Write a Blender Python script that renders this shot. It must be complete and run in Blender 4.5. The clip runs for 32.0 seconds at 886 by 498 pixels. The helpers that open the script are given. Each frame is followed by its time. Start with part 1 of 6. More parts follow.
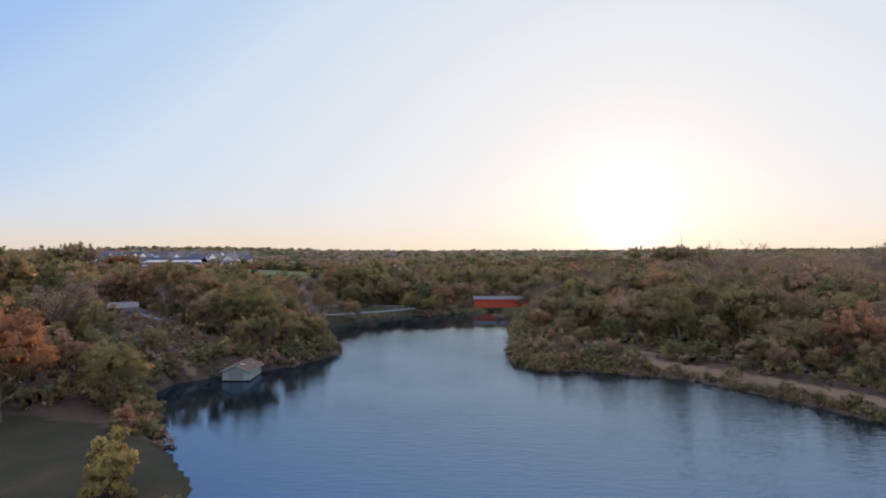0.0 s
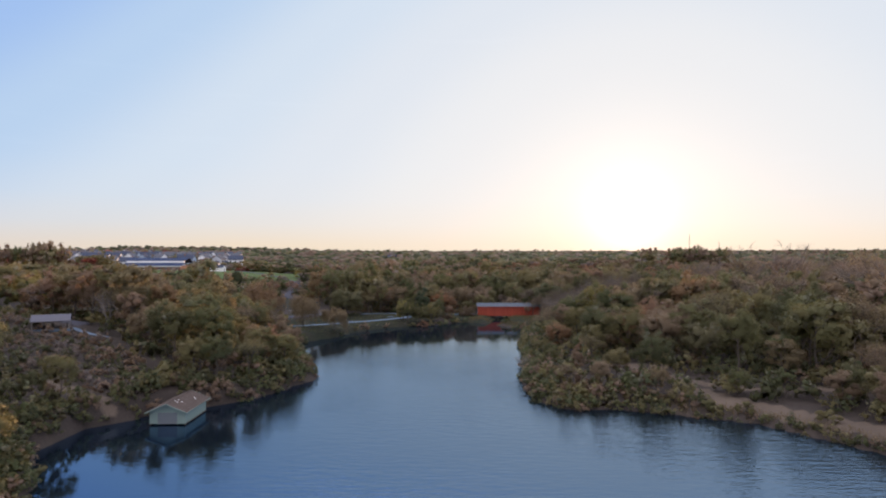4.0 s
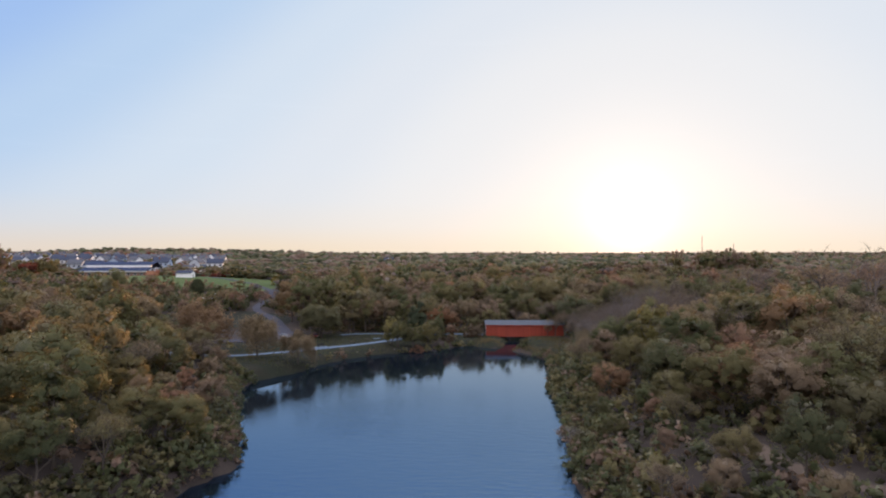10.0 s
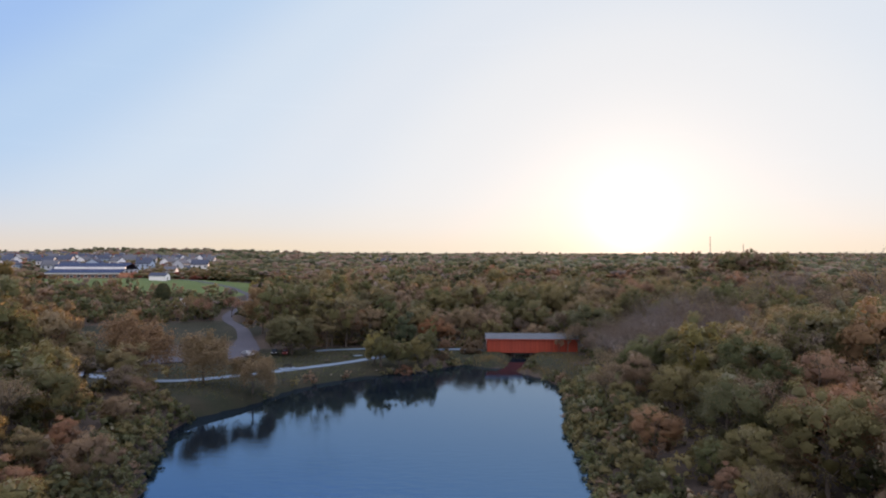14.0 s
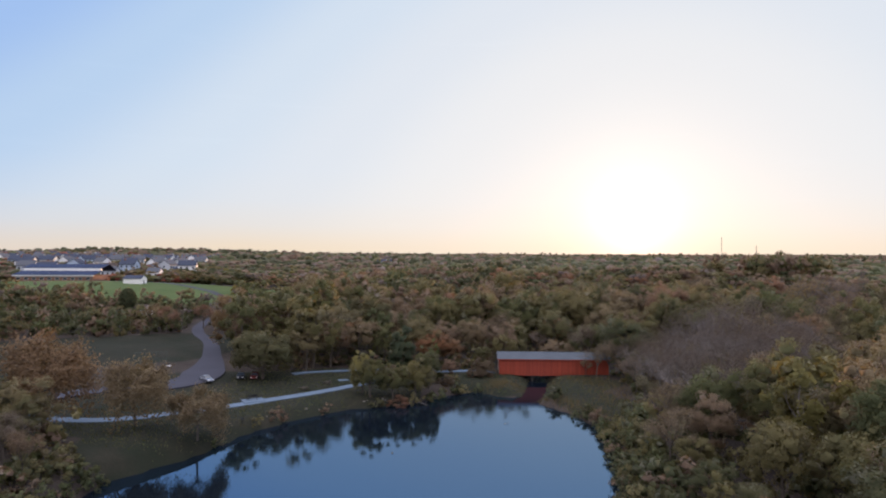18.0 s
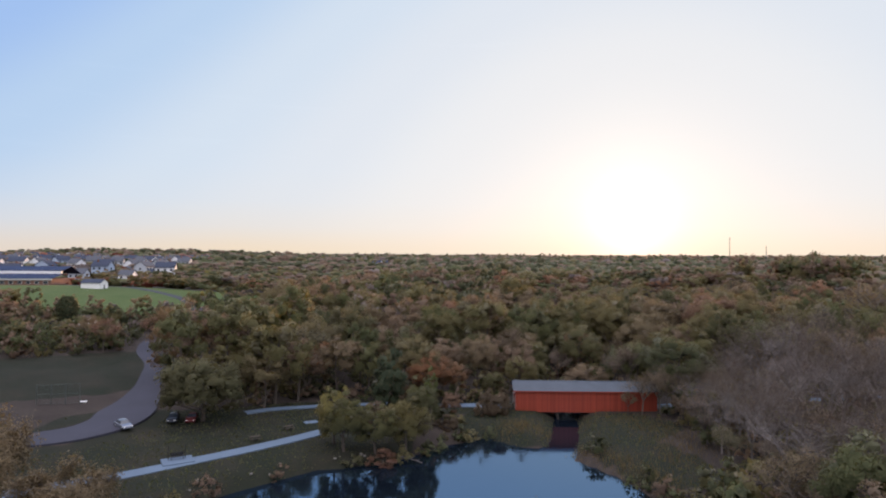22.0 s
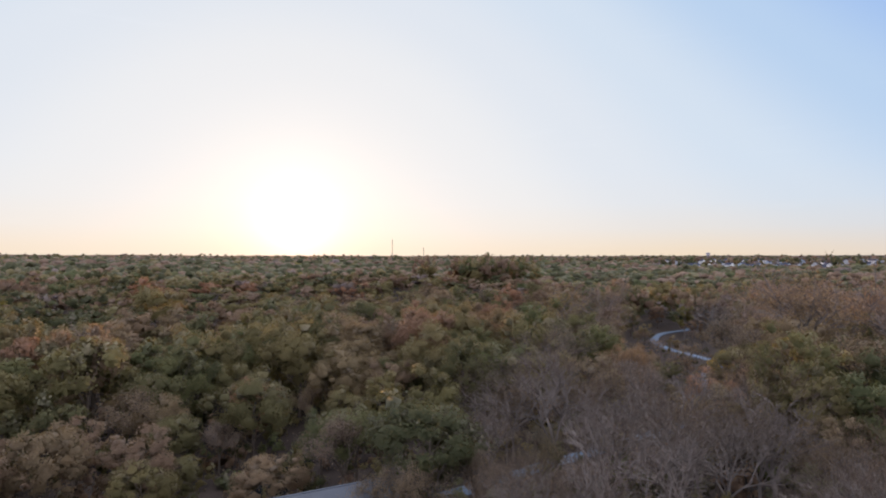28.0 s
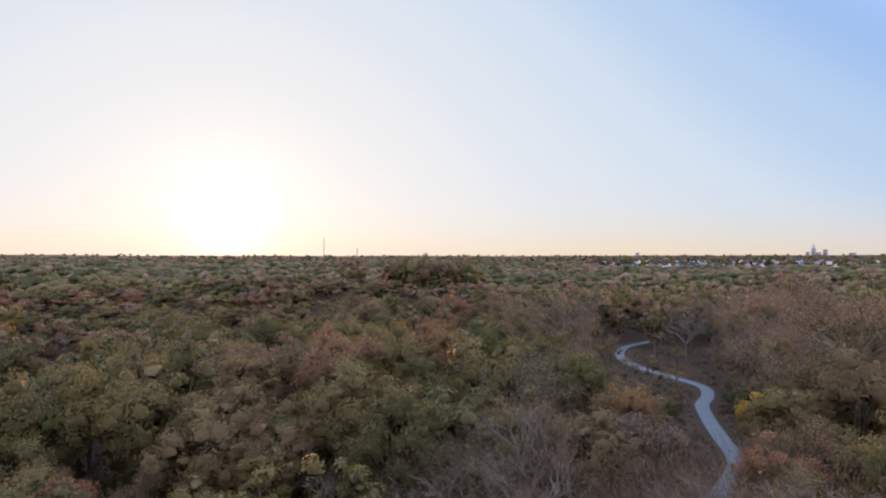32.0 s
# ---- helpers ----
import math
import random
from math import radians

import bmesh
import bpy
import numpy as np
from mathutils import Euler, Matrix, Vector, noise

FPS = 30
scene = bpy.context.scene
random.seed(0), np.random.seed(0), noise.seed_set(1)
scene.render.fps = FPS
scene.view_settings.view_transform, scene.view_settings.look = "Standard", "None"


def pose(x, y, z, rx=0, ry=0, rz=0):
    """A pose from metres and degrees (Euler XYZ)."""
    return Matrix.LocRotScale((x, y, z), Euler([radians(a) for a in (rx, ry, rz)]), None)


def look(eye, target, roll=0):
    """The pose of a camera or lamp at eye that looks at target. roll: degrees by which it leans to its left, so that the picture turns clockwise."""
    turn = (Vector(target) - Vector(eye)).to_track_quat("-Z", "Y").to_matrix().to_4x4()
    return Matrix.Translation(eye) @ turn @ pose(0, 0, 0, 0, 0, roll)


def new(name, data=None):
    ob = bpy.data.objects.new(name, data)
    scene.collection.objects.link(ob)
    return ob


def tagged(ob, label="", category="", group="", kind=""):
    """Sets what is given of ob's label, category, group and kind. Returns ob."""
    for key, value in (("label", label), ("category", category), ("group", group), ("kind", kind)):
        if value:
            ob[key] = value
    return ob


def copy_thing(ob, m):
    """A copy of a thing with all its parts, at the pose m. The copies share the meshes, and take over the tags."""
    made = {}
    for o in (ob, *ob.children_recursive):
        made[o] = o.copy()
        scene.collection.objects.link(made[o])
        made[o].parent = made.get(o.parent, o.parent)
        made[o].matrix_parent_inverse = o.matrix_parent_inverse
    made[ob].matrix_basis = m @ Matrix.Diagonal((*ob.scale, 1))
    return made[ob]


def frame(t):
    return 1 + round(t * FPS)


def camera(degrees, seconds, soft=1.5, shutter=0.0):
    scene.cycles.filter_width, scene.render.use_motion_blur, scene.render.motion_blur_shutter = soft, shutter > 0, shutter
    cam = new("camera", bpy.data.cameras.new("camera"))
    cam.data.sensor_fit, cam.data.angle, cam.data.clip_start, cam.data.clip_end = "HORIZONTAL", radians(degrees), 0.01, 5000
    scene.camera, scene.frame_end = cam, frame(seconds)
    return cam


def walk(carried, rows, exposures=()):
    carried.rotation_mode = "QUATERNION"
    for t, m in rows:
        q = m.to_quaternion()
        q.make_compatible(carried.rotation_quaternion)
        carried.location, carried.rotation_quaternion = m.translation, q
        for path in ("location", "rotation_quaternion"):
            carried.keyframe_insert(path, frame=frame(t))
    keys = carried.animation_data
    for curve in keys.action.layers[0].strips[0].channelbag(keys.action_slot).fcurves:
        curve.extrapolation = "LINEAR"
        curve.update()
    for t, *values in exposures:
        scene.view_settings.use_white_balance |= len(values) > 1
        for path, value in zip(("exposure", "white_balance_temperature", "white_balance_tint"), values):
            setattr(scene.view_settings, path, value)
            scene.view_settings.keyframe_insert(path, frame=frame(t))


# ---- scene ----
cam = camera(72.0, 32.0, soft=2.0)
PATH = [
   (0.0, (-0.275, 1.129, 30.305), (-0.279, 3.129, 30.326), -0.15),
   (1.0, (-0.118, 9.893, 30.42), (-0.123, 11.893, 30.444), -0.1),
   (2.0, (0.051, 18.68, 30.564), (0.045, 20.68, 30.59), -0.05),
   (3.0, (0.147, 27.539, 30.709), (0.14, 29.539, 30.732), 0.0),
   (6.0, (0.188, 56.487, 31.664), (0.179, 58.487, 31.686), 0.03),
   (7.0, (0.171, 66.672, 31.85), (0.161, 68.671, 31.875), 0.03),
   (8.0, (0.158, 76.834, 32.052), (0.153, 78.834, 32.076), 0.04),
   (9.0, (-0.025, 86.302, 32.332), (-0.034, 88.302, 32.359), 0.05),
   (10.0, (0.112, 95.349, 32.606), (0.103, 97.349, 32.634), 0.07),
   (11.0, (0.647, 104.22, 32.807), (0.64, 106.22, 32.836), 0.09),
   (13.0, (2.254, 121.224, 33.243), (2.243, 123.224, 33.273), 0.13),
   (14.0, (2.644, 129.607, 33.382), (2.63, 131.607, 33.411), 0.15),
   (17.0, (1.984, 154.775, 34.171), (1.966, 156.774, 34.2), 0.3),
   (18.0, (2.002, 163.426, 34.337), (1.98, 165.426, 34.367), 0.33),
   (19.0, (2.017, 172.493, 34.474), (1.995, 174.492, 34.503), 0.35),
   (20.0, (1.698, 181.873, 34.563), (1.676, 183.873, 34.593), 0.38),
   (21.0, (1.379, 191.632, 34.64), (1.356, 193.631, 34.671), 0.4),
   (22.0, (1.193, 201.85, 34.666), (1.177, 203.849, 34.699), 0.33),
   (23.0, (1.367, 212.359, 34.633), (1.411, 214.358, 34.664), 0.25),
   (24.0, (2.206, 222.989, 34.721), (2.404, 224.978, 34.757), 0.17),
   (25.0, (3.418, 233.624, 34.819), (3.79, 235.589, 34.854), 0.1),
   (25.5, (4.262, 238.967, 34.886), (4.745, 240.908, 34.921), 0.09),
   (26.0, (5.375, 244.288, 34.94), (6.006, 246.185, 34.977), 0.09),
   (26.5, (6.815, 249.55, 34.995), (7.577, 251.398, 35.033), 0.08),
   (28.5, (14.961, 270.032, 36.169), (16.004, 271.737, 36.206), 0.05),
   (29.0, (17.498, 274.813, 36.307), (18.556, 276.51, 36.344), 0.04),
   (29.5, (20.32, 279.304, 36.427), (21.395, 280.99, 36.464), 0.04),
   (30.0, (23.272, 283.609, 36.542), (24.381, 285.273, 36.579), 0.03),
   (30.5, (26.335, 287.827, 36.679), (27.487, 289.461, 36.716), 0.02),
   (31.0, (29.471, 292.026, 36.807), (30.649, 293.641, 36.844), 0.01),
   (31.5, (32.563, 296.281, 36.908), (33.747, 297.892, 36.945), 0.01),
   (32.0, (35.688, 300.52, 36.989), (36.872, 302.131, 37.026), 0.0),
]
walk(cam, [(t, look(eye, target, roll)) for t, eye, target, roll in PATH], exposures=[(0.0, 0.3), (32.0, 0.3)])

# ---------------------------------------------------------------- sky and sun
SUN_AZ, SUN_EL = radians(16.8), radians(3.3)
SUN_DIR = Vector((math.sin(SUN_AZ) * math.cos(SUN_EL), math.cos(SUN_AZ) * math.cos(SUN_EL), math.sin(SUN_EL)))


class Nodes:
    """Short hand for building node trees."""

    def __init__(self, tree):
        self.tree = tree
        tree.nodes.clear()

    def add(self, kind, operation="", blend_type="", attribute_name=""):
        node = self.tree.nodes.new(kind)
        if operation:
            node.operation = operation
        if blend_type:
            node.blend_type = blend_type
        if attribute_name:
            node.attribute_name = attribute_name
        return node

    def link(self, a, b):
        self.tree.links.new(a, b)

    def math(self, op, a, b=0.0, clamp=False):
        node = self.add("ShaderNodeMath", operation=op)
        node.use_clamp = clamp
        for n, v in enumerate((a, b)):
            if isinstance(v, (int, float)):
                node.inputs[n].default_value = v
            else:
                self.link(v, node.inputs[n])
        return node.outputs[0]

    def mix(self, fac, a, b, mode="MIX"):
        node = self.add("ShaderNodeMixRGB", blend_type=mode)
        for socket, v in zip(node.inputs, (fac, a, b)):
            if isinstance(v, (int, float)):
                socket.default_value = v
            elif isinstance(v, tuple):
                socket.default_value = (*v, 1.0)[:4]
            else:
                self.link(v, socket)
        return node.outputs[0]

    def ramp(self, fac, stops, ease="LINEAR"):
        node = self.add("ShaderNodeValToRGB")
        node.color_ramp.interpolation = ease
        while len(node.color_ramp.elements) < len(stops):
            node.color_ramp.elements.new(1.0)
        for element, (at, colour) in zip(node.color_ramp.elements, stops):
            element.position = at
            element.color = (*colour, 1.0)
        if fac is not None:
            self.link(fac, node.inputs[0])
        return node.outputs[0]

    def noise(self, scale, detail=4.0, rough=0.55, vector=None, which="Fac"):
        node = self.add("ShaderNodeTexNoise")
        node.inputs["Scale"].default_value = scale
        node.inputs["Detail"].default_value = detail
        node.inputs["Roughness"].default_value = rough
        if vector is not None:
            self.link(vector, node.inputs["Vector"])
        return node.outputs[which]


world = bpy.data.worlds.new("evening_sky")
scene.world = world
world.use_nodes = True
w = Nodes(world.node_tree)
way = w.add("ShaderNodeTexCoord").outputs["Generated"]
dot = w.add("ShaderNodeVectorMath", operation="DOT_PRODUCT")
w.link(way, dot.inputs[0])
dot.inputs[1].default_value = SUN_DIR
angle = w.math("DIVIDE", w.math("ARCCOSINE", dot.outputs["Value"]), math.pi / 2)
split = w.add("ShaderNodeSeparateXYZ")
w.link(way, split.inputs[0])
height = split.outputs["Z"]
# colour by the distance from the sun, then the warm band above the horizon
high_up = w.math("ADD", w.math("MULTIPLY", w.math("MAXIMUM", height, 0.0), 1.15), 0.42)
blue = w.math("MULTIPLY", w.math("MULTIPLY", w.math("POWER", angle, 1.25), 1.5), high_up, True)
# the last stop, out of view, is brightened to light the land
dome = w.ramp(blue, [(0.0, (0.575, 0.58, 0.595)), (0.12, (0.54, 0.555, 0.583)), (0.22, (0.49, 0.525, 0.58)), (0.33, (0.437, 0.50, 0.583)), (0.48, (0.325, 0.428, 0.576)), (0.62, (0.240, 0.356, 0.58)), (0.78, (0.34, 0.48, 0.86)), (1.0, (1.05, 1.02, 1.18))], "EASE")
warm = w.ramp(angle, [(0.0, (0.63, 0.553, 0.46)), (0.14, (0.61, 0.537, 0.445)), (0.40, (0.595, 0.485, 0.358)), (0.75, (0.485, 0.43, 0.40)), (1.0, (0.42, 0.45, 0.55))])
low = w.ramp(height, [(0.0, (1, 1, 1)), (0.02, (0.80, 0.80, 0.80)), (0.05, (0.34, 0.34, 0.34)), (0.09, (0.08, 0.08, 0.08)), (0.14, (0, 0, 0))])
sky_colour = w.mix(low, dome, warm)


def ease(value, lo, hi, at_lo, at_hi):
    node = w.add("ShaderNodeMapRange")
    node.interpolation_type = "SMOOTHSTEP"
    w.link(value, node.inputs["Value"])
    for socket, v in zip(node.inputs[1:5], (lo, hi, at_lo, at_hi)):
        socket.default_value = v
    return node.outputs[0]


# low sky away from the sun dimmed, unseen top raised to light the land
dusk = w.math("MULTIPLY", ease(angle, 0.75, 1.15, 0.0, 0.52), ease(height, 0.05, 0.60, 1.0, 0.0))
top_light = w.math("MULTIPLY", w.math("SUBTRACT", 1.0, dusk), ease(height, 0.42, 0.80, 1.0, 1.27))
lit = w.add("ShaderNodeVectorMath", operation="SCALE")
w.link(sky_colour, lit.inputs[0])
w.link(top_light, lit.inputs["Scale"])
sky_colour = lit.outputs[0]
wisp_map = w.add("ShaderNodeMapping")
wisp_map.inputs["Scale"].default_value = (2.0, 2.0, 26.0)
w.link(way, wisp_map.inputs["Vector"])
wisp = w.ramp(w.noise(2.4, 5.0, 0.6, wisp_map.outputs[0]), [(0.62, (0, 0, 0)), (0.85, (0.014, 0.014, 0.014))])
sky_colour = w.mix(1.0, sky_colour, wisp, "ADD")
glow = w.math("EXPONENT", w.math("MULTIPLY", w.math("POWER", w.math("DIVIDE", angle, 0.027), 1.1), -1.0))
halo = w.mix(glow, (0, 0, 0), (0.55, 0.53, 0.51))
sky_colour = w.mix(1.0, sky_colour, halo, "ADD")
air = w.add("ShaderNodeTexSky")
air.sky_type, air.sun_disc, air.sun_elevation, air.sun_rotation = "NISHITA", False, SUN_EL, SUN_AZ
air.dust_density = 2.0
both = w.add("ShaderNodeAddShader")
back_a, back_b = w.add("ShaderNodeBackground"), w.add("ShaderNodeBackground")
w.link(sky_colour, back_a.inputs[0])
back_a.inputs[1].default_value = 1.2
w.link(air.outputs[0], back_b.inputs[0])
back_b.inputs[1].default_value = 0.006
w.link(back_a.outputs[0], both.inputs[0])
w.link(back_b.outputs[0], both.inputs[1])
w.link(both.outputs[0], w.add("ShaderNodeOutputWorld").inputs[0])

sun_data = bpy.data.lights.new("sun", "SUN")
sun_data.energy, sun_data.angle, sun_data.color = 3.4, radians(0.8), (1.0, 0.52, 0.21)
sun = new("sun", sun_data)
sun.matrix_world = look(SUN_DIR * 300, (0, 0, 0))

# ---------------------------------------------------------------- materials


def material(name):
    mat = bpy.data.materials.new(name)
    mat.use_nodes = True
    n = Nodes(mat.node_tree)
    return mat, n


def finish(n, shader):
    n.link(shader, n.add("ShaderNodeOutputMaterial").inputs[0])


def plain(name, colour, rough=0.8, metal=0.0, vary=0.25, grain=3.0, bump=0.0, spec=0.3, per_object=0.0):
    """A worn surface: colour broken up by two scales of noise, with a fine relief."""
    mat, n = material(name)
    at = n.add("ShaderNodeTexCoord").outputs["Object"]
    big, fine = n.noise(grain * 0.25, 3.0, 0.5, at), n.noise(grain * 4.0, 5.0, 0.6, at)
    shade = n.math("MULTIPLY_ADD", n.math("ADD", n.math("MULTIPLY", big, 1.3), n.math("MULTIPLY", fine, 0.7)), vary)
    shade.node.inputs[2].default_value = 1.0 - vary
    if per_object:
        rnd = n.add("ShaderNodeObjectInfo").outputs["Random"]
        shade = n.math("MULTIPLY", shade, n.math("ADD", n.math("MULTIPLY", rnd, per_object), 1.0 - per_object / 2))
    tint = n.add("ShaderNodeVectorMath", operation="SCALE")
    tint.inputs[0].default_value = colour
    n.link(shade, tint.inputs["Scale"])
    bsdf = n.add("ShaderNodeBsdfPrincipled")
    n.link(tint.outputs[0], bsdf.inputs["Base Color"])
    bsdf.inputs["Roughness"].default_value, bsdf.inputs["Metallic"].default_value = rough, metal
    bsdf.inputs["Specular IOR Level"].default_value = spec
    if bump:
        relief = n.add("ShaderNodeBump")
        relief.inputs["Strength"].default_value = bump
        relief.inputs["Distance"].default_value = 0.03
        n.link(fine, relief.inputs["Height"])
        n.link(relief.outputs[0], bsdf.inputs["Normal"])
    finish(n, bsdf.outputs[0])
    return mat


def leaf_material(name, colours, lucent=0.42, gloss=0.15):
    """Foliage: a palette by tree, broken up by bough and leaf; low sun glows through the blades and shines off their wax."""
    mat, n = material(name)
    rnd = n.add("ShaderNodeObjectInfo").outputs["Random"]
    stops = [(k / max(1, len(colours) - 1), c) for k, c in enumerate(colours)]
    tone = n.ramp(rnd, stops) if len(stops) > 1 else n.ramp(rnd, stops * 2)
    at = n.add("ShaderNodeTexCoord").outputs["Object"]
    bough = n.noise(0.28, 2.0, 0.5, at)
    isle = n.add("ShaderNodeNewGeometry").outputs["Random Per Island"]
    speck = n.noise(5.5, 3.0, 0.65, at)
    shade = n.math("ADD", n.math("MULTIPLY", bough, 0.60), n.math("MULTIPLY", isle, 0.30))
    shade = n.math("MULTIPLY", n.math("ADD", shade, 0.66), n.math("ADD", n.math("MULTIPLY", speck, 0.5), 0.70))
    relief = n.add("ShaderNodeBump")
    relief.inputs["Strength"].default_value = 0.35
    relief.inputs["Distance"].default_value = 0.25
    n.link(speck, relief.inputs["Height"])
    tint = n.add("ShaderNodeVectorMath", operation="SCALE")
    n.link(tone, tint.inputs[0])
    n.link(shade, tint.inputs["Scale"])
    leaf = n.mix(n.math("MULTIPLY", n.math("POWER", isle, 5.0), 0.28), tint.outputs[0], (0.20, 0.14, 0.06))
    leaf = n.mix(n.math("MULTIPLY", n.math("POWER", bough, 3.0), 0.35), leaf, (0.11, 0.12, 0.045))
    face, back, shine = n.add("ShaderNodeBsdfDiffuse"), n.add("ShaderNodeBsdfTranslucent"), n.add("ShaderNodeBsdfGlossy")
    n.link(leaf, face.inputs[0])
    n.link(n.mix(1.0, leaf, (1.5, 1.28, 0.85), "MULTIPLY"), back.inputs[0])
    for lobe in (face, back, shine):
        n.link(relief.outputs[0], lobe.inputs["Normal"])
    shine.inputs["Roughness"].default_value = 0.55
    shine.inputs["Color"].default_value = (0.72, 0.66, 0.55, 1)
    body = n.add("ShaderNodeMixShader")
    body.inputs[0].default_value = lucent
    n.link(face.outputs[0], body.inputs[1])
    n.link(back.outputs[0], body.inputs[2])
    coat = n.add("ShaderNodeMixShader")
    fres = n.add("ShaderNodeFresnel")
    fres.inputs[0].default_value = 1.35
    n.link(n.math("MULTIPLY", fres.outputs[0], gloss), coat.inputs[0])
    n.link(body.outputs[0], coat.inputs[1])
    n.link(shine.outputs[0], coat.inputs[2])
    finish(n, coat.outputs[0])
    return mat


OLIVE, GREEN, BROWN, RUST = (0.148, 0.134, 0.068), (0.095, 0.112, 0.056), (0.183, 0.131, 0.102), (0.232, 0.131, 0.088)
YELLOW, GREY, TAN, DARK = (0.212, 0.180, 0.070), (0.168, 0.143, 0.145), (0.204, 0.155, 0.114), (0.074, 0.084, 0.048)
LEAF_OAK = leaf_material("oak_leaves", [OLIVE, BROWN, GREEN, OLIVE, TAN, OLIVE, DARK])
LEAF_MAPLE = leaf_material("maple_leaves", [BROWN, TAN, OLIVE, RUST, BROWN, OLIVE])
LEAF_GREEN = leaf_material("green_leaves", [GREEN, DARK, OLIVE, GREEN, OLIVE])
LEAF_YELLOW = leaf_material("yellow_leaves", [YELLOW, OLIVE, (0.14, 0.13, 0.05), TAN])
LEAF_SHRUB = leaf_material("shrub_leaves", [OLIVE, GREEN, DARK, OLIVE, GREEN, BROWN])
LEAF_CEDAR = leaf_material("cedar_needles", [DARK, (0.028, 0.036, 0.020)], 0.15, 0.12)
TWIGS = leaf_material("bare_twigs", [(0.112, 0.090, 0.086), (0.086, 0.067, 0.060), (0.076, 0.058, 0.052), (0.112, 0.086, 0.068)], 0.1, 0.15)
WOOD_LEAVES = [leaf_material("wood_leaves_" + n, [c, c]) for n, c in (("olive", OLIVE), ("green", GREEN), ("brown", BROWN), ("rust", RUST), ("tan", TAN), ("grey", GREY), ("dark", DARK), ("yellow", (0.16, 0.14, 0.04)), ("crimson", (0.17, 0.045, 0.035)))]
BARK = plain("bark", (0.085, 0.070, 0.056), 0.95, vary=0.6, grain=4.0, bump=0.6)
PALE_BARK = plain("pale_bark", (0.150, 0.132, 0.122), 0.9, vary=0.5, grain=3.0, bump=0.4)
REED = leaf_material("dry_reed_blades", [(0.13, 0.10, 0.055), (0.10, 0.09, 0.04)], 0.3, 0.1)

CONCRETE = plain("trail_concrete", (0.098, 0.138, 0.190), 0.85, vary=0.25, grain=1.2, bump=0.15)
ASPHALT = plain("asphalt", (0.034, 0.035, 0.050), 0.85, vary=0.4, grain=0.5, bump=0.2)
RED_BOARD = plain("red_barn_boards", (0.250, 0.044, 0.024), 0.8, vary=0.45, grain=2.0, bump=0.2, per_object=0.3)
DARK_WOOD = plain("dark_timber", (0.060, 0.048, 0.038), 0.9, vary=0.5, grain=3.0, bump=0.3)
GREY_WOOD = plain("weathered_timber", (0.20, 0.185, 0.165), 0.9, vary=0.5, grain=3.0, bump=0.3)
STONE = plain("abutment_stone", (0.16, 0.148, 0.13), 0.95, vary=0.5, grain=2.0, bump=0.5, per_object=0.4)
SHINGLE_GREY = plain("grey_blue_shingles", (0.078, 0.092, 0.112), 0.85, vary=0.35, grain=1.6, bump=0.4)
SHINGLE_BROWN = plain("brown_shingles", (0.070, 0.052, 0.043), 0.9, vary=0.5, grain=1.8, bump=0.4)
SHINGLE_BLUE = plain("slate_blue_roofing", (0.028, 0.042, 0.085), 0.9, vary=0.3, grain=0.5, spec=0.1)
STEEL_ROOF = plain("pale_metal_roofing", (0.075, 0.075, 0.095), 0.7, vary=0.2, grain=0.8)
MINT = plain("pale_green_painted_boards", (0.165, 0.215, 0.185), 0.75, vary=0.3, grain=1.5, bump=0.15)
DOOR_GREY = plain("grey_painted_door", (0.12, 0.13, 0.135), 0.6, vary=0.3, grain=1.5)
WHITE = plain("white_paint", (0.78, 0.78, 0.76), 0.6, vary=0.12, grain=1.0)
BRICK = plain("brown_brick", (0.20, 0.11, 0.085), 0.9, vary=0.4, grain=1.5)
STEEL = plain("galvanised_steel", (0.10, 0.115, 0.11), 0.6, 0.5, vary=0.2)
BLACK = plain("black_painted_metal", (0.018, 0.018, 0.02), 0.5, vary=0.2)
RUBBER = plain("tyre_rubber", (0.02, 0.02, 0.02), 0.9)
SILVER = plain("silver_car_paint", (0.20, 0.22, 0.26), 0.25, 0.6, vary=0.06, spec=0.5)
CAR_DARK = plain("dark_car_paint", (0.035, 0.040, 0.055), 0.25, 0.3, vary=0.06, spec=0.5)
CAR_RED = plain("maroon_car_paint", (0.14, 0.03, 0.03), 0.25, 0.3, vary=0.06, spec=0.5)
CHROME = plain("chrome", (0.6, 0.6, 0.6), 0.15, 1.0, vary=0.05)
LAMP_RED = plain("red_lamp_glass", (0.35, 0.02, 0.02), 0.2)
LAMP_CLEAR = plain("clear_lamp_glass", (0.7, 0.7, 0.68), 0.15)
GLASS = plain("dark_window_glass", (0.035, 0.045, 0.06), 0.06, vary=0.05, spec=0.8)
# cladding lightened towards lilac, in place of haze over the far towers
HAZY = plain("far_tower_cladding", (0.52, 0.50, 0.58), 0.6, vary=0.2, grain=0.05)
SIDINGS = [plain("siding_" + n, c, 0.7, vary=0.15, grain=0.8) for n, c in (("white", (0.74, 0.75, 0.75)), ("grey", (0.42, 0.45, 0.48)), ("cream", (0.60, 0.56, 0.47)), ("blue", (0.36, 0.44, 0.54)))]
HOUSE_ROOFS = [plain("roof_" + n, c, 0.9, vary=0.3, grain=0.9, spec=0.08) for n, c in (("slate", (0.050, 0.060, 0.088)), ("brown", (0.078, 0.063, 0.056)), ("grey", (0.090, 0.096, 0.112)))]


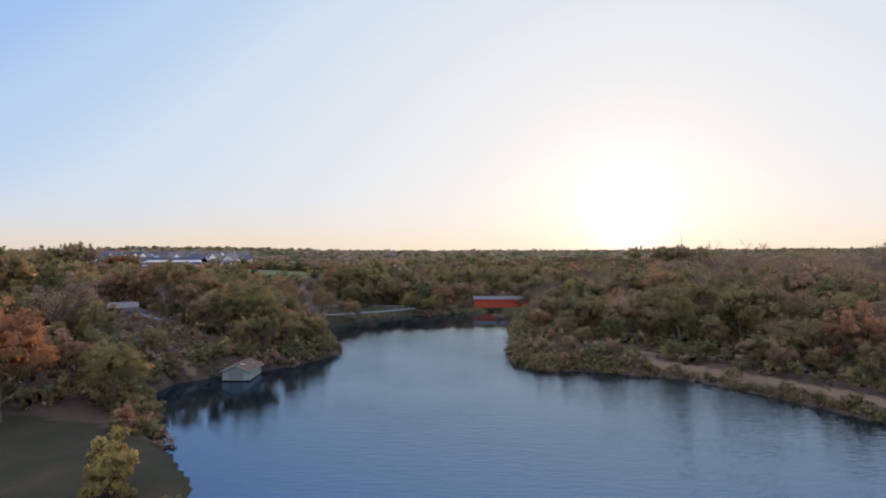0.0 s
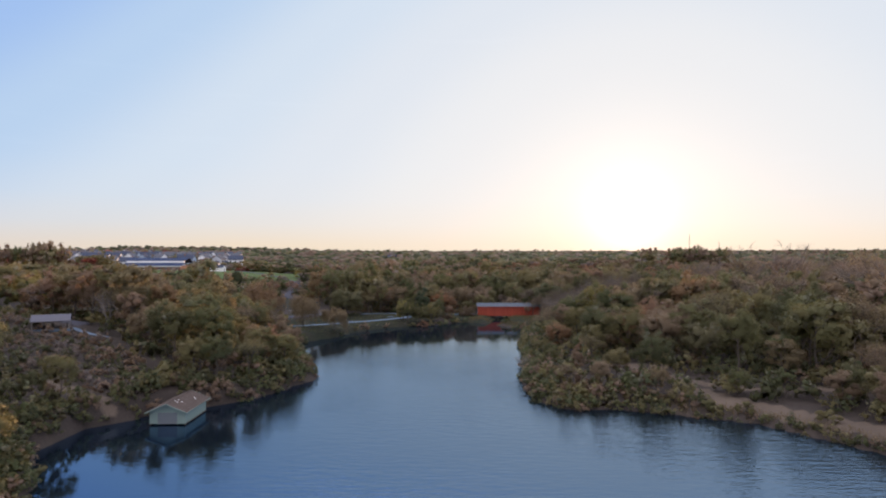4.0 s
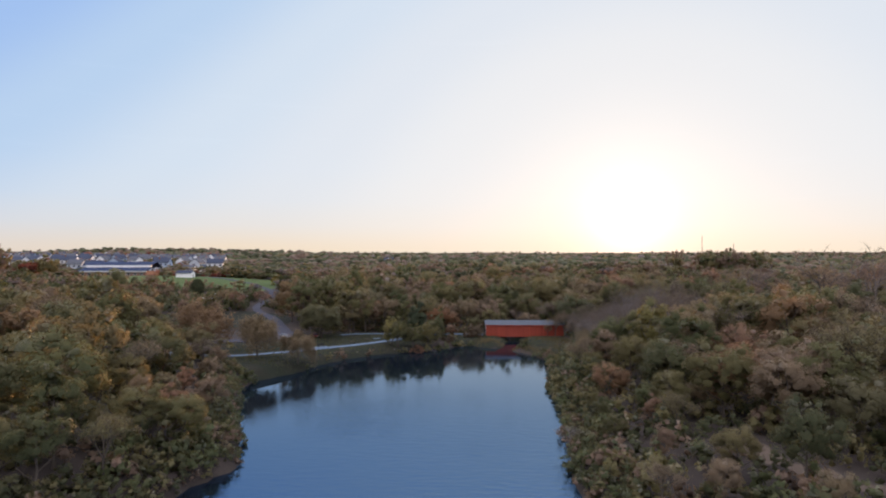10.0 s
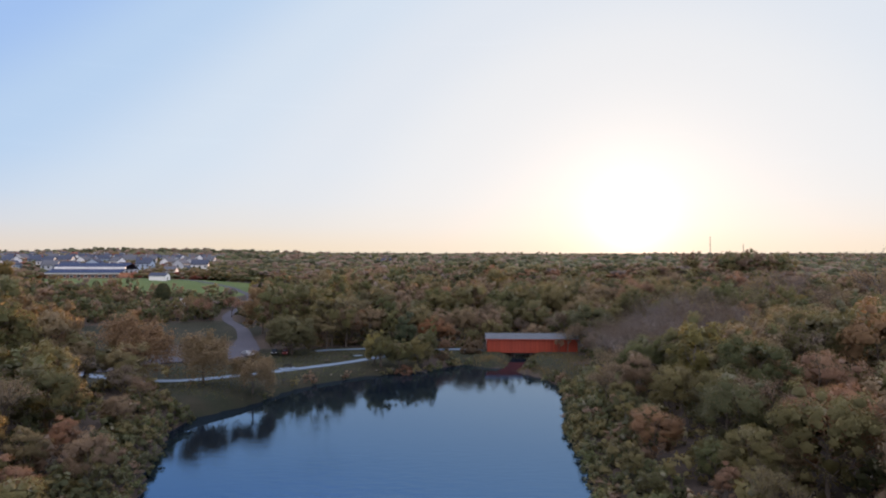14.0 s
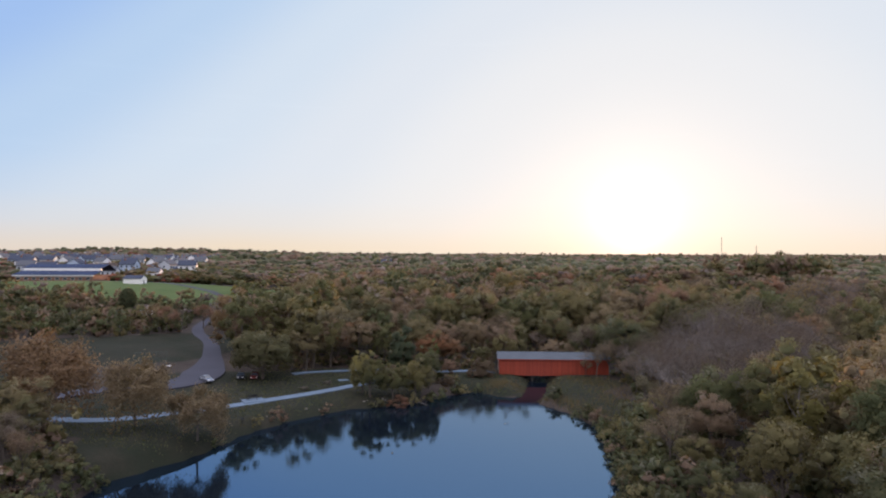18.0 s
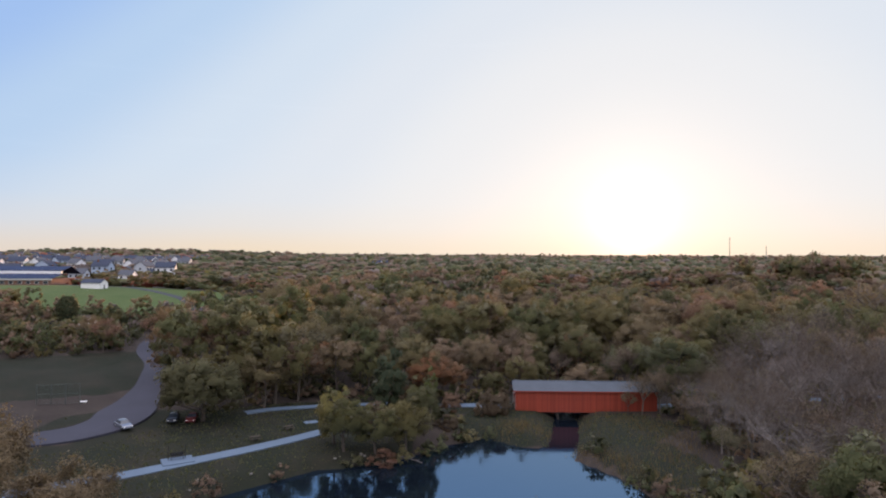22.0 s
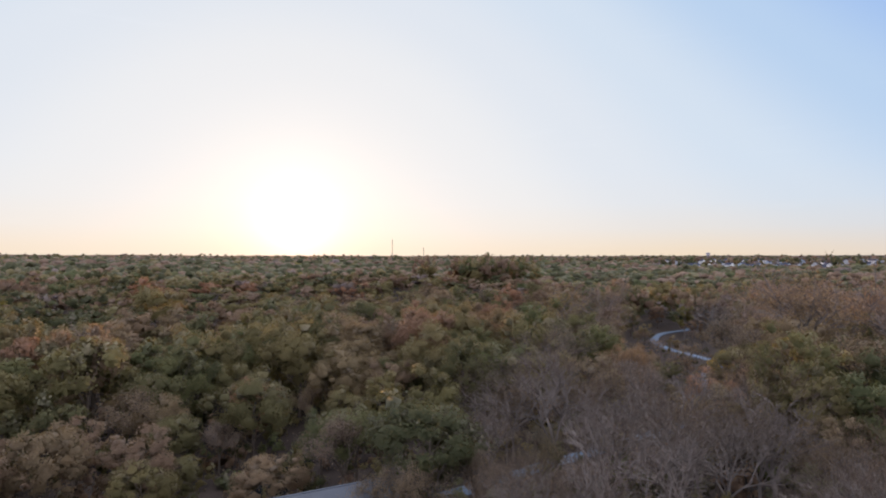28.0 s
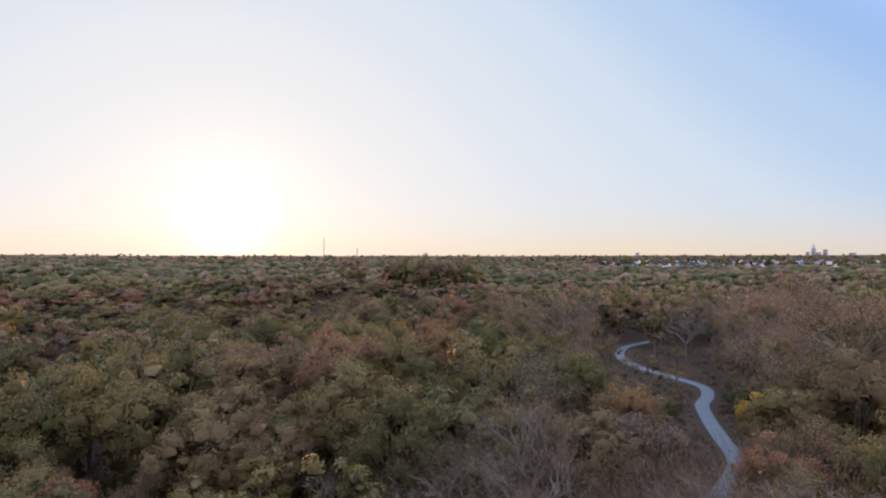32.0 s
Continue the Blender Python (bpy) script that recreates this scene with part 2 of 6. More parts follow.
def water_material():
    """Dark lake water with wind ripples at two scales, calmer lanes and a painted reflection tint."""
    mat, n = material("lake_water")
    at = n.add("ShaderNodeNewGeometry").outputs["Position"]
    turn = n.add("ShaderNodeMapping")
    turn.inputs["Rotation"].default_value = (0, 0, radians(8))
    turn.inputs["Scale"].default_value = (0.42, 1.25, 1.0)
    n.link(at, turn.inputs["Vector"])
    ripple = n.noise(0.8, 3.0, 0.62, turn.outputs[0])
    swell = n.noise(0.22, 2.0, 0.5, turn.outputs[0])
    lanes = n.ramp(n.noise(0.016, 3.0, 0.55, at), [(0.36, (0.45, 0.45, 0.45)), (0.62, (1, 1, 1))])
    place = n.add("ShaderNodeSeparateXYZ")
    n.link(at, place.inputs[0])

    def fade(socket_from, lo, hi, at_lo, at_hi):
        node = n.add("ShaderNodeMapRange")
        node.interpolation_type = "SMOOTHSTEP"
        n.link(socket_from, node.inputs["Value"])
        for socket, v in zip(node.inputs[1:5], (lo, hi, at_lo, at_hi)):
            socket.default_value = v
        return node.outputs[0]
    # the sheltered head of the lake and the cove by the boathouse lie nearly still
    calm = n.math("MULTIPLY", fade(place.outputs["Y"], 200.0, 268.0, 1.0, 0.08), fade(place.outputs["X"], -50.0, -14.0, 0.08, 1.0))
    lift = n.math("ADD", n.math("MULTIPLY", ripple, 0.95), n.math("MULTIPLY", swell, 0.25))
    relief = n.add("ShaderNodeBump")
    relief.inputs["Distance"].default_value = 1.0
    n.link(n.math("MULTIPLY", n.math("MULTIPLY", lanes, calm), 0.24), relief.inputs["Strength"])
    n.link(lift, relief.inputs["Height"])
    depth, mirror, both = n.add("ShaderNodeBsdfDiffuse"), n.add("ShaderNodeBsdfGlossy"), n.add("ShaderNodeMixShader")
    depth.inputs["Color"].default_value = (0.005, 0.008, 0.013, 1)
    mirror.inputs["Roughness"].default_value = 0.03
    fres = n.add("ShaderNodeFresnel")
    fres.inputs["IOR"].default_value = 3.4
    whitening = n.add("ShaderNodeFresnel")
    whitening.inputs["IOR"].default_value = 1.33
    # reflected sky painted blue, whitened at grazing angles and on the southern open lake
    n.link(n.mix(n.math("ADD", n.math("MULTIPLY", n.math("POWER", whitening.outputs[0], 1.5), 3.0), n.math("MULTIPLY", fade(place.outputs["Y"], 120.0, 225.0, 0.34, 0.0), calm), True), (0.28, 0.55, 1.0), (0.76, 0.90, 1.0)), mirror.inputs["Color"])
    # made-up southward tilt of the normals, to reflect more sky and less bank
    lean = n.add("ShaderNodeCombineXYZ")
    n.link(n.math("MULTIPLY", calm, -0.045), lean.inputs["Y"])
    tilted, facet = n.add("ShaderNodeVectorMath", operation="ADD"), n.add("ShaderNodeVectorMath", operation="NORMALIZE")
    n.link(relief.outputs[0], tilted.inputs[0])
    n.link(lean.outputs[0], tilted.inputs[1])
    n.link(tilted.outputs[0], facet.inputs[0])
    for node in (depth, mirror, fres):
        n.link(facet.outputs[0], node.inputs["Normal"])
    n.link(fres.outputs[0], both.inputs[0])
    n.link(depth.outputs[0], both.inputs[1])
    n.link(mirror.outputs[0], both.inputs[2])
    finish(n, both.outputs[0])
    return mat


def ground_material():
    """Forest litter, lawn, meadow and sand, told apart by the ground's own cover map with ragged edges."""
    mat, n = material("ground_cover")
    cover = n.add("ShaderNodeAttribute", attribute_name="cover")
    parts = n.add("ShaderNodeSeparateColor")
    n.link(cover.outputs["Color"], parts.inputs[0])
    at = n.add("ShaderNodeNewGeometry").outputs["Position"]
    rag = n.math("MULTIPLY", n.math("SUBTRACT", n.noise(0.35, 5.0, 0.65, at), 0.5), 0.9)
    fine, mid = n.noise(3.0, 5.0, 0.65, at), n.noise(0.12, 4.0, 0.6, at)

    def edge(part):
        node = n.add("ShaderNodeMapRange")
        n.link(n.math("ADD", part, rag), node.inputs["Value"])
        for socket, v in zip(node.inputs[1:5], (0.38, 0.62, 0.0, 1.0)):
            socket.default_value = v
        return node.outputs[0]
    litter = n.ramp(n.math("ADD", n.math("MULTIPLY", fine, 0.5), n.math("MULTIPLY", mid, 0.5)), [(0.3, (0.025, 0.020, 0.018)), (0.5, (0.042, 0.034, 0.029)), (0.72, (0.066, 0.052, 0.041))])
    lawn = n.ramp(n.math("ADD", n.math("MULTIPLY", fine, 0.4), n.math("MULTIPLY", mid, 0.6)), [(0.3, (0.010, 0.016, 0.009)), (0.5, (0.018, 0.020, 0.013)), (0.7, (0.036, 0.030, 0.022))])
    meadow = n.ramp(n.math("ADD", n.math("MULTIPLY", fine, 0.3), n.math("MULTIPLY", mid, 0.7)), [(0.3, (0.050, 0.080, 0.024)), (0.7, (0.078, 0.105, 0.036))])
    sand = n.ramp(n.math("ADD", n.math("MULTIPLY", fine, 0.5), n.math("MULTIPLY", mid, 0.5)), [(0.3, (0.066, 0.051, 0.040)), (0.7, (0.125, 0.096, 0.072))])
    tone = n.mix(edge(parts.outputs[0]), litter, lawn)
    tone = n.mix(edge(parts.outputs[2]), tone, meadow)
    tone = n.mix(edge(parts.outputs[1]), tone, sand)
    bsdf = n.add("ShaderNodeBsdfPrincipled")
    n.link(tone, bsdf.inputs["Base Color"])
    bsdf.inputs["Roughness"].default_value = 0.95
    bsdf.inputs["Specular IOR Level"].default_value = 0.15
    relief = n.add("ShaderNodeBump")
    relief.inputs["Strength"].default_value = 0.7
    relief.inputs["Distance"].default_value = 0.25
    n.link(fine, relief.inputs["Height"])
    n.link(relief.outputs[0], bsdf.inputs["Normal"])
    finish(n, bsdf.outputs[0])
    return mat


WATER, GROUND = water_material(), ground_material()

# ---------------------------------------------------------------- the plan of the land
# the lake's shore, in metres on plan; the head of the lake is where the creek comes in
LAKE = [(-32, -200), (-34, 20), (-29, 62), (-34, 82), (-42, 93), (-50, 105), (-55, 117), (-66, 132), (-65, 146), (-54, 159), (-43, 167), (-37.5, 179), (-33, 190), (-37.5, 205),
        (-45, 224), (-51, 245), (-50, 257), (-42, 268), (-38, 281), (-31, 292), (-20, 302), (-8, 306), (1, 316), (9, 321), (14, 316), (21, 314), (23, 309), (29, 300), (33, 288),
        (31, 268), (27, 250), (25.5, 225), (21.5, 200), (19.2, 183), (20, 168), (25, 160), (36, 160), (46, 156), (58, 150), (66, 138), (72, 127), (80, 107), (100, 85), (128, 40), (135, -200)]
CREEK = [(21, 309), (25, 325), (27.5, 337), (31, 352), (46, 372), (80, 392), (128, 405), (190, 428), (270, 470), (330, 560)]
TRAIL_LAKE = [(-120, 300), (-95, 290), (-80, 283), (-68, 281), (-60, 283), (-53, 287.5), (-46, 292), (-34, 303), (-21, 317), (-13, 327), (-6, 334), (2, 337.5), (15, 338)]
TRAIL_BACK = [(-39.5, 325.2), (-35.5, 328.1), (-30.4, 330.9), (-24, 334.4), (-12, 337.2), (-2, 337.6)]
TRAIL_FAR = [(46, 338), (60, 341), (85, 343), (112, 346), (134, 353), (147, 363), (158.5, 372), (170, 380.5), (182, 386), (191, 393), (196, 405), (201, 420), (211, 435), (228, 446), (250, 450), (264, 456)]
ROAD = [(-140, 268), (-110, 284), (-84, 296.5), (-66, 304.5), (-60.5, 313), (-62, 323), (-66.9, 340), (-76.5, 363), (-87, 379), (-93, 398), (-96, 430), (-110, 470), (-150, 510), (-210, 535)]


CLEARING = [(-70, 160), (-92, 184), (-118, 212)]
DIRT_TRACK = [(48, 197), (50, 185), (56, 176), (66, 168), (84, 164)]


def seg_distance(x, y, a, b):
    ax, ay, dx, dy = a[0], a[1], b[0] - a[0], b[1] - a[1]
    u = np.clip(((x - ax) * dx + (y - ay) * dy) / (dx * dx + dy * dy), 0, 1)
    return np.hypot(x - ax - u * dx, y - ay - u * dy)


def line_distance(x, y, line):
    d = np.full(np.shape(x), 1e9)
    for a, b in zip(line, line[1:]):
        d = np.minimum(d, seg_distance(x, y, a, b))
    return d


def shore_distance(x, y):
    """Metres from the shore: positive on land, negative in the lake."""
    x, y = np.asarray(x, float), np.asarray(y, float)
    d, inside = np.full(np.shape(x), 1e9), np.zeros(np.shape(x), bool)
    for a, b in zip(LAKE, LAKE[1:] + LAKE[:1]):
        d = np.minimum(d, seg_distance(x, y, a, b))
        cross = ((a[1] > y) != (b[1] > y)) & (x < (b[0] - a[0]) * (y - a[1]) / ((b[1] - a[1]) or 1e-9) + a[0])
        inside ^= cross
    return np.where(inside, -d, d)


def step(v, lo, hi):
    u = np.clip((v - lo) / (hi - lo), 0, 1)
    return u * u * (3 - 2 * u)


def hump(x, y, cx, cy, sx, sy, high):
    return high * np.exp(-((x - cx) / sx) ** 2 / 2 - ((y - cy) / sy) ** 2 / 2)


def waves(x, y, size, seed):
    """Cheap rolling noise from a few crossed sines."""
    v = 0
    for k in range(4):
        a, f = seed * 1.7 + k * 2.1, 2 * math.pi / size * (1 + 0.37 * k)
        v = v + np.sin(f * (x * math.cos(a) + y * math.sin(a)) + seed * 3 + k) / (1 + k)
    return v / 2.08


def land_height(x, y):
    x, y = np.asarray(x, float), np.asarray(y, float)
    d = shore_distance(x, y)
    valley = np.minimum(np.maximum(d, 0), line_distance(x, y, CREEK) * 0.9)
    far = np.hypot(x - 20, y - 250)
    z = 1.5 * (1 - np.exp(-np.maximum(d, 0) / 2.2)) + 0.016 * np.minimum(valley, 400)
    z = z + 9 * step(valley, 55, 230) + 8 * step(valley, 200, 650) + 17 * step(far, 800, 3000) + 26 * step(far, 2800, 4600)
    z = z + hump(x, y, -165, 205, 62, 62, 15) + hump(x, y, 215, 565, 120, 62, 15) + hump(x, y, -85, 345, 32, 28, 2.0) + hump(x, y, -165, 440, 90, 70, 3.2) + hump(x, y, -560, 1330, 330, 110, 11) - hump(x, y, -265, 610, 110, 45, 4.0) + hump(x, y, -205, 522, 62, 34, 4.6) + hump(x, y, 150, 230, 60, 90, 2.5)
    z = z + step(valley, 30, 200) * waves(x, y, 240, 1) * 1.2 + step(far, 600, 1500) * waves(x, y, 900, 2) * 5 + step(valley, 5, 30) * waves(x, y, 38, 3) * 0.35
    z = np.minimum(z, 2.55 + 0.13 * np.maximum(line_distance(x, y, TRAIL_LAKE) - 3, 0))
    creek = line_distance(x, y, CREEK[:5])
    z = np.where(d > 0, np.minimum(z, -0.7 + 0.62 * np.maximum(creek - 1.6, 0)), z)
    return np.where(d > 0, z, np.maximum(-3.0, 0.3 * d - 0.05))


def spaced(lo, hi, fine_lo, fine_hi, fine, grow):
    """Grid lines: even in the middle, wider and wider outwards."""
    mid = list(np.arange(fine_lo, fine_hi + fine / 2, fine))
    for end, sign in ((hi, 1), (lo, -1)):
        at, gap, out = (fine_hi if sign > 0 else fine_lo), fine, []
        while (end - at) * sign > gap:
            gap *= grow
            at += sign * gap
            out.append(at)
        mid = mid + out if sign > 0 else out[::-1] + mid
    return np.array(mid)


GX, GY = spaced(-4700, 4900, -110, 130, 2.0, 1.06), spaced(-900, 4900, 60, 400, 2.0, 1.06)
MX, MY = np.meshgrid(GX, GY)
MZ = land_height(MX, MY)


def ground_at(x, y):
    """The height of the ground sheet itself at one place."""
    i = int(np.clip(np.searchsorted(GX, x) - 1, 0, len(GX) - 2))
    j = int(np.clip(np.searchsorted(GY, y) - 1, 0, len(GY) - 2))
    u, v = (x - GX[i]) / (GX[i + 1] - GX[i]), (y - GY[j]) / (GY[j + 1] - GY[j])
    return float((MZ[j, i] * (1 - u) + MZ[j, i + 1] * u) * (1 - v) + (MZ[j + 1, i] * (1 - u) + MZ[j + 1, i + 1] * u) * v)


def lawn_mask(x, y):
    """Mown grass: the park between trail and lake, the ball field, the near point and the banks at the bridge."""
    m = ((line_distance(x, y, TRAIL_LAKE[:9]) < 17) & (y > 250)) | (line_distance(x, y, TRAIL_LAKE[8:]) < 6)
    m |= (line_distance(x, y, TRAIL_BACK) < 5)
    m |= (line_distance(x, y, [(-62, 312), (-30, 322)]) < 10)
    m |= (line_distance(x, y, [(-140, 325), (-92, 352)]) < 27) & (y < 343 + 0.7 * (x + 137))
    m |= (line_distance(x, y, [(-90, 92), (-62, 88), (-45, 80)]) < 15) | (line_distance(x, y, [(-60, 60), (-42, 85)]) < 13)
    m |= (line_distance(x, y, [(14, 325), (36, 323)]) < 10.5) | (line_distance(x, y, [(31, 318), (37, 297)]) < 7)
    m |= (line_distance(x, y, [(-52, 262), (-43, 272)]) < 7)
    return m


def meadow_mask(x, y):
    m = line_distance(x, y, [(-330, 500), (-215, 478), (-150, 470)]) < 44
    m |= (line_distance(x, y, [(-255, 528), (-178, 512)]) < 22) | (line_distance(x, y, [(-175, 512), (-98, 510)]) < 17)
    return m & (y > 424 + 0.35 * (x + 130))


def sand_mask(x, y):
    return (line_distance(x, y, [(53, 168), (56, 160), (62, 152), (70, 141.5), (76.5, 130), (86, 112)]) < 3.0) | (line_distance(x, y, [(54, 164), (57, 157)]) < 4.2) | (line_distance(x, y, [(-90, 160), (-80, 158), (-62, 150)]) < 1.5) | (line_distance(x, y, DIRT_TRACK) < 1.9)


def mesh_from(name, verts, faces, mats, index=None, smooth=False, normals=None):
    """A mesh from arrays: verts (n, 3), faces (m, 3 or 4)."""
    verts, faces = np.asarray(verts, np.float32), np.asarray(faces, np.int32)
    me = bpy.data.meshes.new(name)
    k = faces.shape[1]
    me.vertices.add(len(verts))
    me.vertices.foreach_set("co", verts.ravel())
    me.loops.add(faces.size)
    me.loops.foreach_set("vertex_index", faces.ravel())
    me.polygons.add(len(faces))
    me.polygons.foreach_set("loop_start", np.arange(0, faces.size, k, dtype=np.int32))
    me.polygons.foreach_set("loop_total", np.full(len(faces), k, np.int32))
    for m in mats:
        me.materials.append(m)
    if index is not None:
        me.polygons.foreach_set("material_index", np.asarray(index, np.int32))
    me.polygons.foreach_set("use_smooth", np.full(len(faces), smooth))
    me.update(calc_edges=True)
    me.validate()
    if normals is not None:
        me.normals_split_custom_set_from_vertices(np.asarray(normals, np.float32))
    return me


def build_ground():
    ny, nx = MX.shape
    verts = np.stack([MX.ravel(), MY.ravel(), MZ.ravel()], 1)
    k = np.arange(ny * nx).reshape(ny, nx)
    faces = np.stack([k[:-1, :-1], k[:-1, 1:], k[1:, 1:], k[1:, :-1]], -1).reshape(-1, 4)
    me = mesh_from("ground", verts, faces, [GROUND], smooth=True)
    x, y = MX.ravel(), MY.ravel()
    cover = np.zeros((len(x), 4), np.float32)
    cover[:, 0], cover[:, 1], cover[:, 2], cover[:, 3] = lawn_mask(x, y), sand_mask(x, y), meadow_mask(x, y), 1
    layer = me.color_attributes.new("cover", "FLOAT_COLOR", "POINT")
    layer.data.foreach_set("color", cover.ravel())
    tagged(new("ground", me), "rolling ground of leaf litter, faded lawn, green meadow and sandy beach", "ground", kind="structure")


build_ground()
wx, wy = np.meshgrid(np.linspace(-75, 140, 44), np.linspace(-200, 420, 120))
wk = np.arange(wx.size).reshape(wx.shape)
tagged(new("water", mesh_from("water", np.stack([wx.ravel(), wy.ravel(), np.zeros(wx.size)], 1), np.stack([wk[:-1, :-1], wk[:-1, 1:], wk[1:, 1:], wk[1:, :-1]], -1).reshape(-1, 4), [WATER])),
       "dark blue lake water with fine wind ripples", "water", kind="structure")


# ---------------------------------------------------------------- small mesh helpers


def part(name, bm, mat, parent=None, label="", smooth=False, mesh=None):
    """Links a bmesh (or a shared mesh) as one mesh object under a thing or a part."""
    me = mesh or bpy.data.meshes.new(name)
    if not mesh:
        bm.to_mesh(me)
        bm.free()
        for m in (mat if isinstance(mat, list) else [mat]):
            me.materials.append(m)
    if smooth:
        me.polygons.foreach_set("use_smooth", np.full(len(me.polygons), True))
    ob = new(name, me)
    ob.parent = parent
    if label:
        ob["label"] = label
    return ob


def thing(name, x, y, z, turn=0.0, label="", category="", group=""):
    ob = new(name)
    ob.empty_display_size = 0.3
    ob.matrix_basis = pose(x, y, z, 0, 0, turn)
    return tagged(ob, label, category, group)


def box(bm, x0, x1, y0, y1, z0, z1, m=None, bevel=0.0):
    """A box, with bevelled edges where asked."""
    made = bmesh.ops.create_cube(bm, size=1.0)["verts"]
    bmesh.ops.scale(bm, vec=(x1 - x0, y1 - y0, z1 - z0), verts=made)
    bmesh.ops.translate(bm, vec=((x0 + x1) / 2, (y0 + y1) / 2, (z0 + z1) / 2), verts=made)
    if m is not None:
        bmesh.ops.transform(bm, matrix=m, verts=made)
    if bevel:
        edges = list({e for v in made for e in v.link_edges})
        bmesh.ops.bevel(bm, geom=edges, offset=bevel, segments=2, affect="EDGES", profile=0.6)
    return bm


def boxes(*rows, bevel=0.0):
    bm = bmesh.new()
    for r in rows:
        box(bm, *r, bevel=bevel)
    return bm


def tube(bm, a, b, r0, r1, sides=6):
    """A tapered stick from a to b."""
    a, b = Vector(a), Vector(b)
    q = (b - a).to_track_quat("Z", "Y").to_matrix()
    rings = []
    for at, r in ((a, r0), (b, r1)):
        rings.append([bm.verts.new(at + q @ Vector((r * math.cos(t), r * math.sin(t), 0))) for t in (2 * math.pi * k / sides for k in range(sides))])
    for k in range(sides):
        bm.faces.new((rings[0][k], rings[0][(k + 1) % sides], rings[1][(k + 1) % sides], rings[1][k]))
    bm.faces.new(rings[0][::-1])
    bm.faces.new(rings[1])
    return bm


def prism(bm, outline, y0, y1):
    """An outline in x and z, drawn out from y0 to y1."""
    a, b = [bm.verts.new((x, y0, z)) for x, z in outline], [bm.verts.new((x, y1, z)) for x, z in outline]
    bm.faces.new(a)
    bm.faces.new(b[::-1])
    for k in range(len(a)):
        bm.faces.new((a[k - 1], a[k], b[k], b[k - 1])[::-1])
    return bm


def curve_points(line, gap):
    """Even points along a smooth line through the given ones."""
    p = [Vector((*q, 0)) for q in line]
    p = [2 * p[0] - p[1]] + p + [2 * p[-1] - p[-2]]
    out = []
    for a, b, c, d in zip(p, p[1:], p[2:], p[3:]):
        n = max(2, int((c - b).length / gap))
        for k in range(n):
            u = k / n
            out.append(0.5 * (2 * b + (c - a) * u + (2 * a - 5 * b + 4 * c - d) * u * u + (3 * b - a - 3 * c + d) * u ** 3))
    return out + [p[-2]]


def ribbon(name, line, widths, mat, lift, label, category, across=5, thick=0.12):
    """A paved strip that follows the ground, with a real edge."""
    pts = curve_points(line, 1.5)
    verts, faces = [], []
    for k, p in enumerate(pts):
        t = (pts[min(k + 1, len(pts) - 1)] - pts[max(k - 1, 0)]).normalized()
        side = Vector((t.y, -t.x, 0))
        wide = np.interp(k / (len(pts) - 1), np.linspace(0, 1, len(widths)), widths)
        row = [p + side * wide * (c / (across - 1) - 0.5) for c in range(across)]
        high = [ground_at(q.x, q.y) for q in row]
        base = max(ground_at(p.x, p.y), sum(high) / len(high)) + lift
        zs = [max(h + 0.05, base) for h in high]
        verts.append((row[0].x, row[0].y, zs[0] - thick - 0.3))
        verts += [(q.x, q.y, z) for q, z in zip(row, zs)]
        verts.append((row[-1].x, row[-1].y, zs[-1] - thick - 0.3))
    w_ = across + 2
    for k in range(len(pts) - 1):
        for c in range(w_ - 1):
            a = k * w_ + c
            faces.append((a, a + 1, a + 1 + w_, a + w_))
    ob = new(name, mesh_from(name, verts, faces, [mat]))
    return tagged(ob, label, category, kind="structure")


ribbon("trail", TRAIL_LAKE, [3.1], CONCRETE, 0.10, "pale concrete park trail curving along the lake", "path")
ribbon("trail", TRAIL_BACK, [2.4], CONCRETE, 0.14, "pale concrete side path leading to the covered bridge", "path")
ribbon("trail", TRAIL_FAR, [3.1], CONCRETE, 0.12, "pale concrete trail winding through the woods", "path")
ribbon("road", [(-124, 216), (-113, 210), (-101, 208)], [6.0], ASPHALT, 0.10, "short stretch of grey park road on the hillside", "road", 7)
ribbon("trail", [(-101, 202), (-95, 199), (-89, 198.5)], [1.6], CONCRETE, 0.12, "short pale concrete path on the hillside", "path")
road = ribbon("road", ROAD, [5, 5, 5, 5.2, 8, 10.5, 5.4, 4.4, 4, 4, 4, 4, 4, 4, 4, 4, 4, 4, 4, 4], ASPHALT, 0.08, "grey asphalt park road widening into a parking area", "road", 7)

# ---------------------------------------------------------------- trees
rng = np.random.default_rng(7)


def icosphere(level):
    bm = bmesh.new()
    bmesh.ops.create_icosphere(bm, subdivisions=level, radius=1.0)
    v, f = np.array([p.co[:] for p in bm.verts]), np.array([[c.index for c in q.verts] for q in bm.faces])
    bm.free()
    return v, f


ICO = {level: icosphere(level) for level in (1,)}


def unit(v):
    return v / np.maximum(np.linalg.norm(v, axis=-1, keepdims=True), 1e-6)


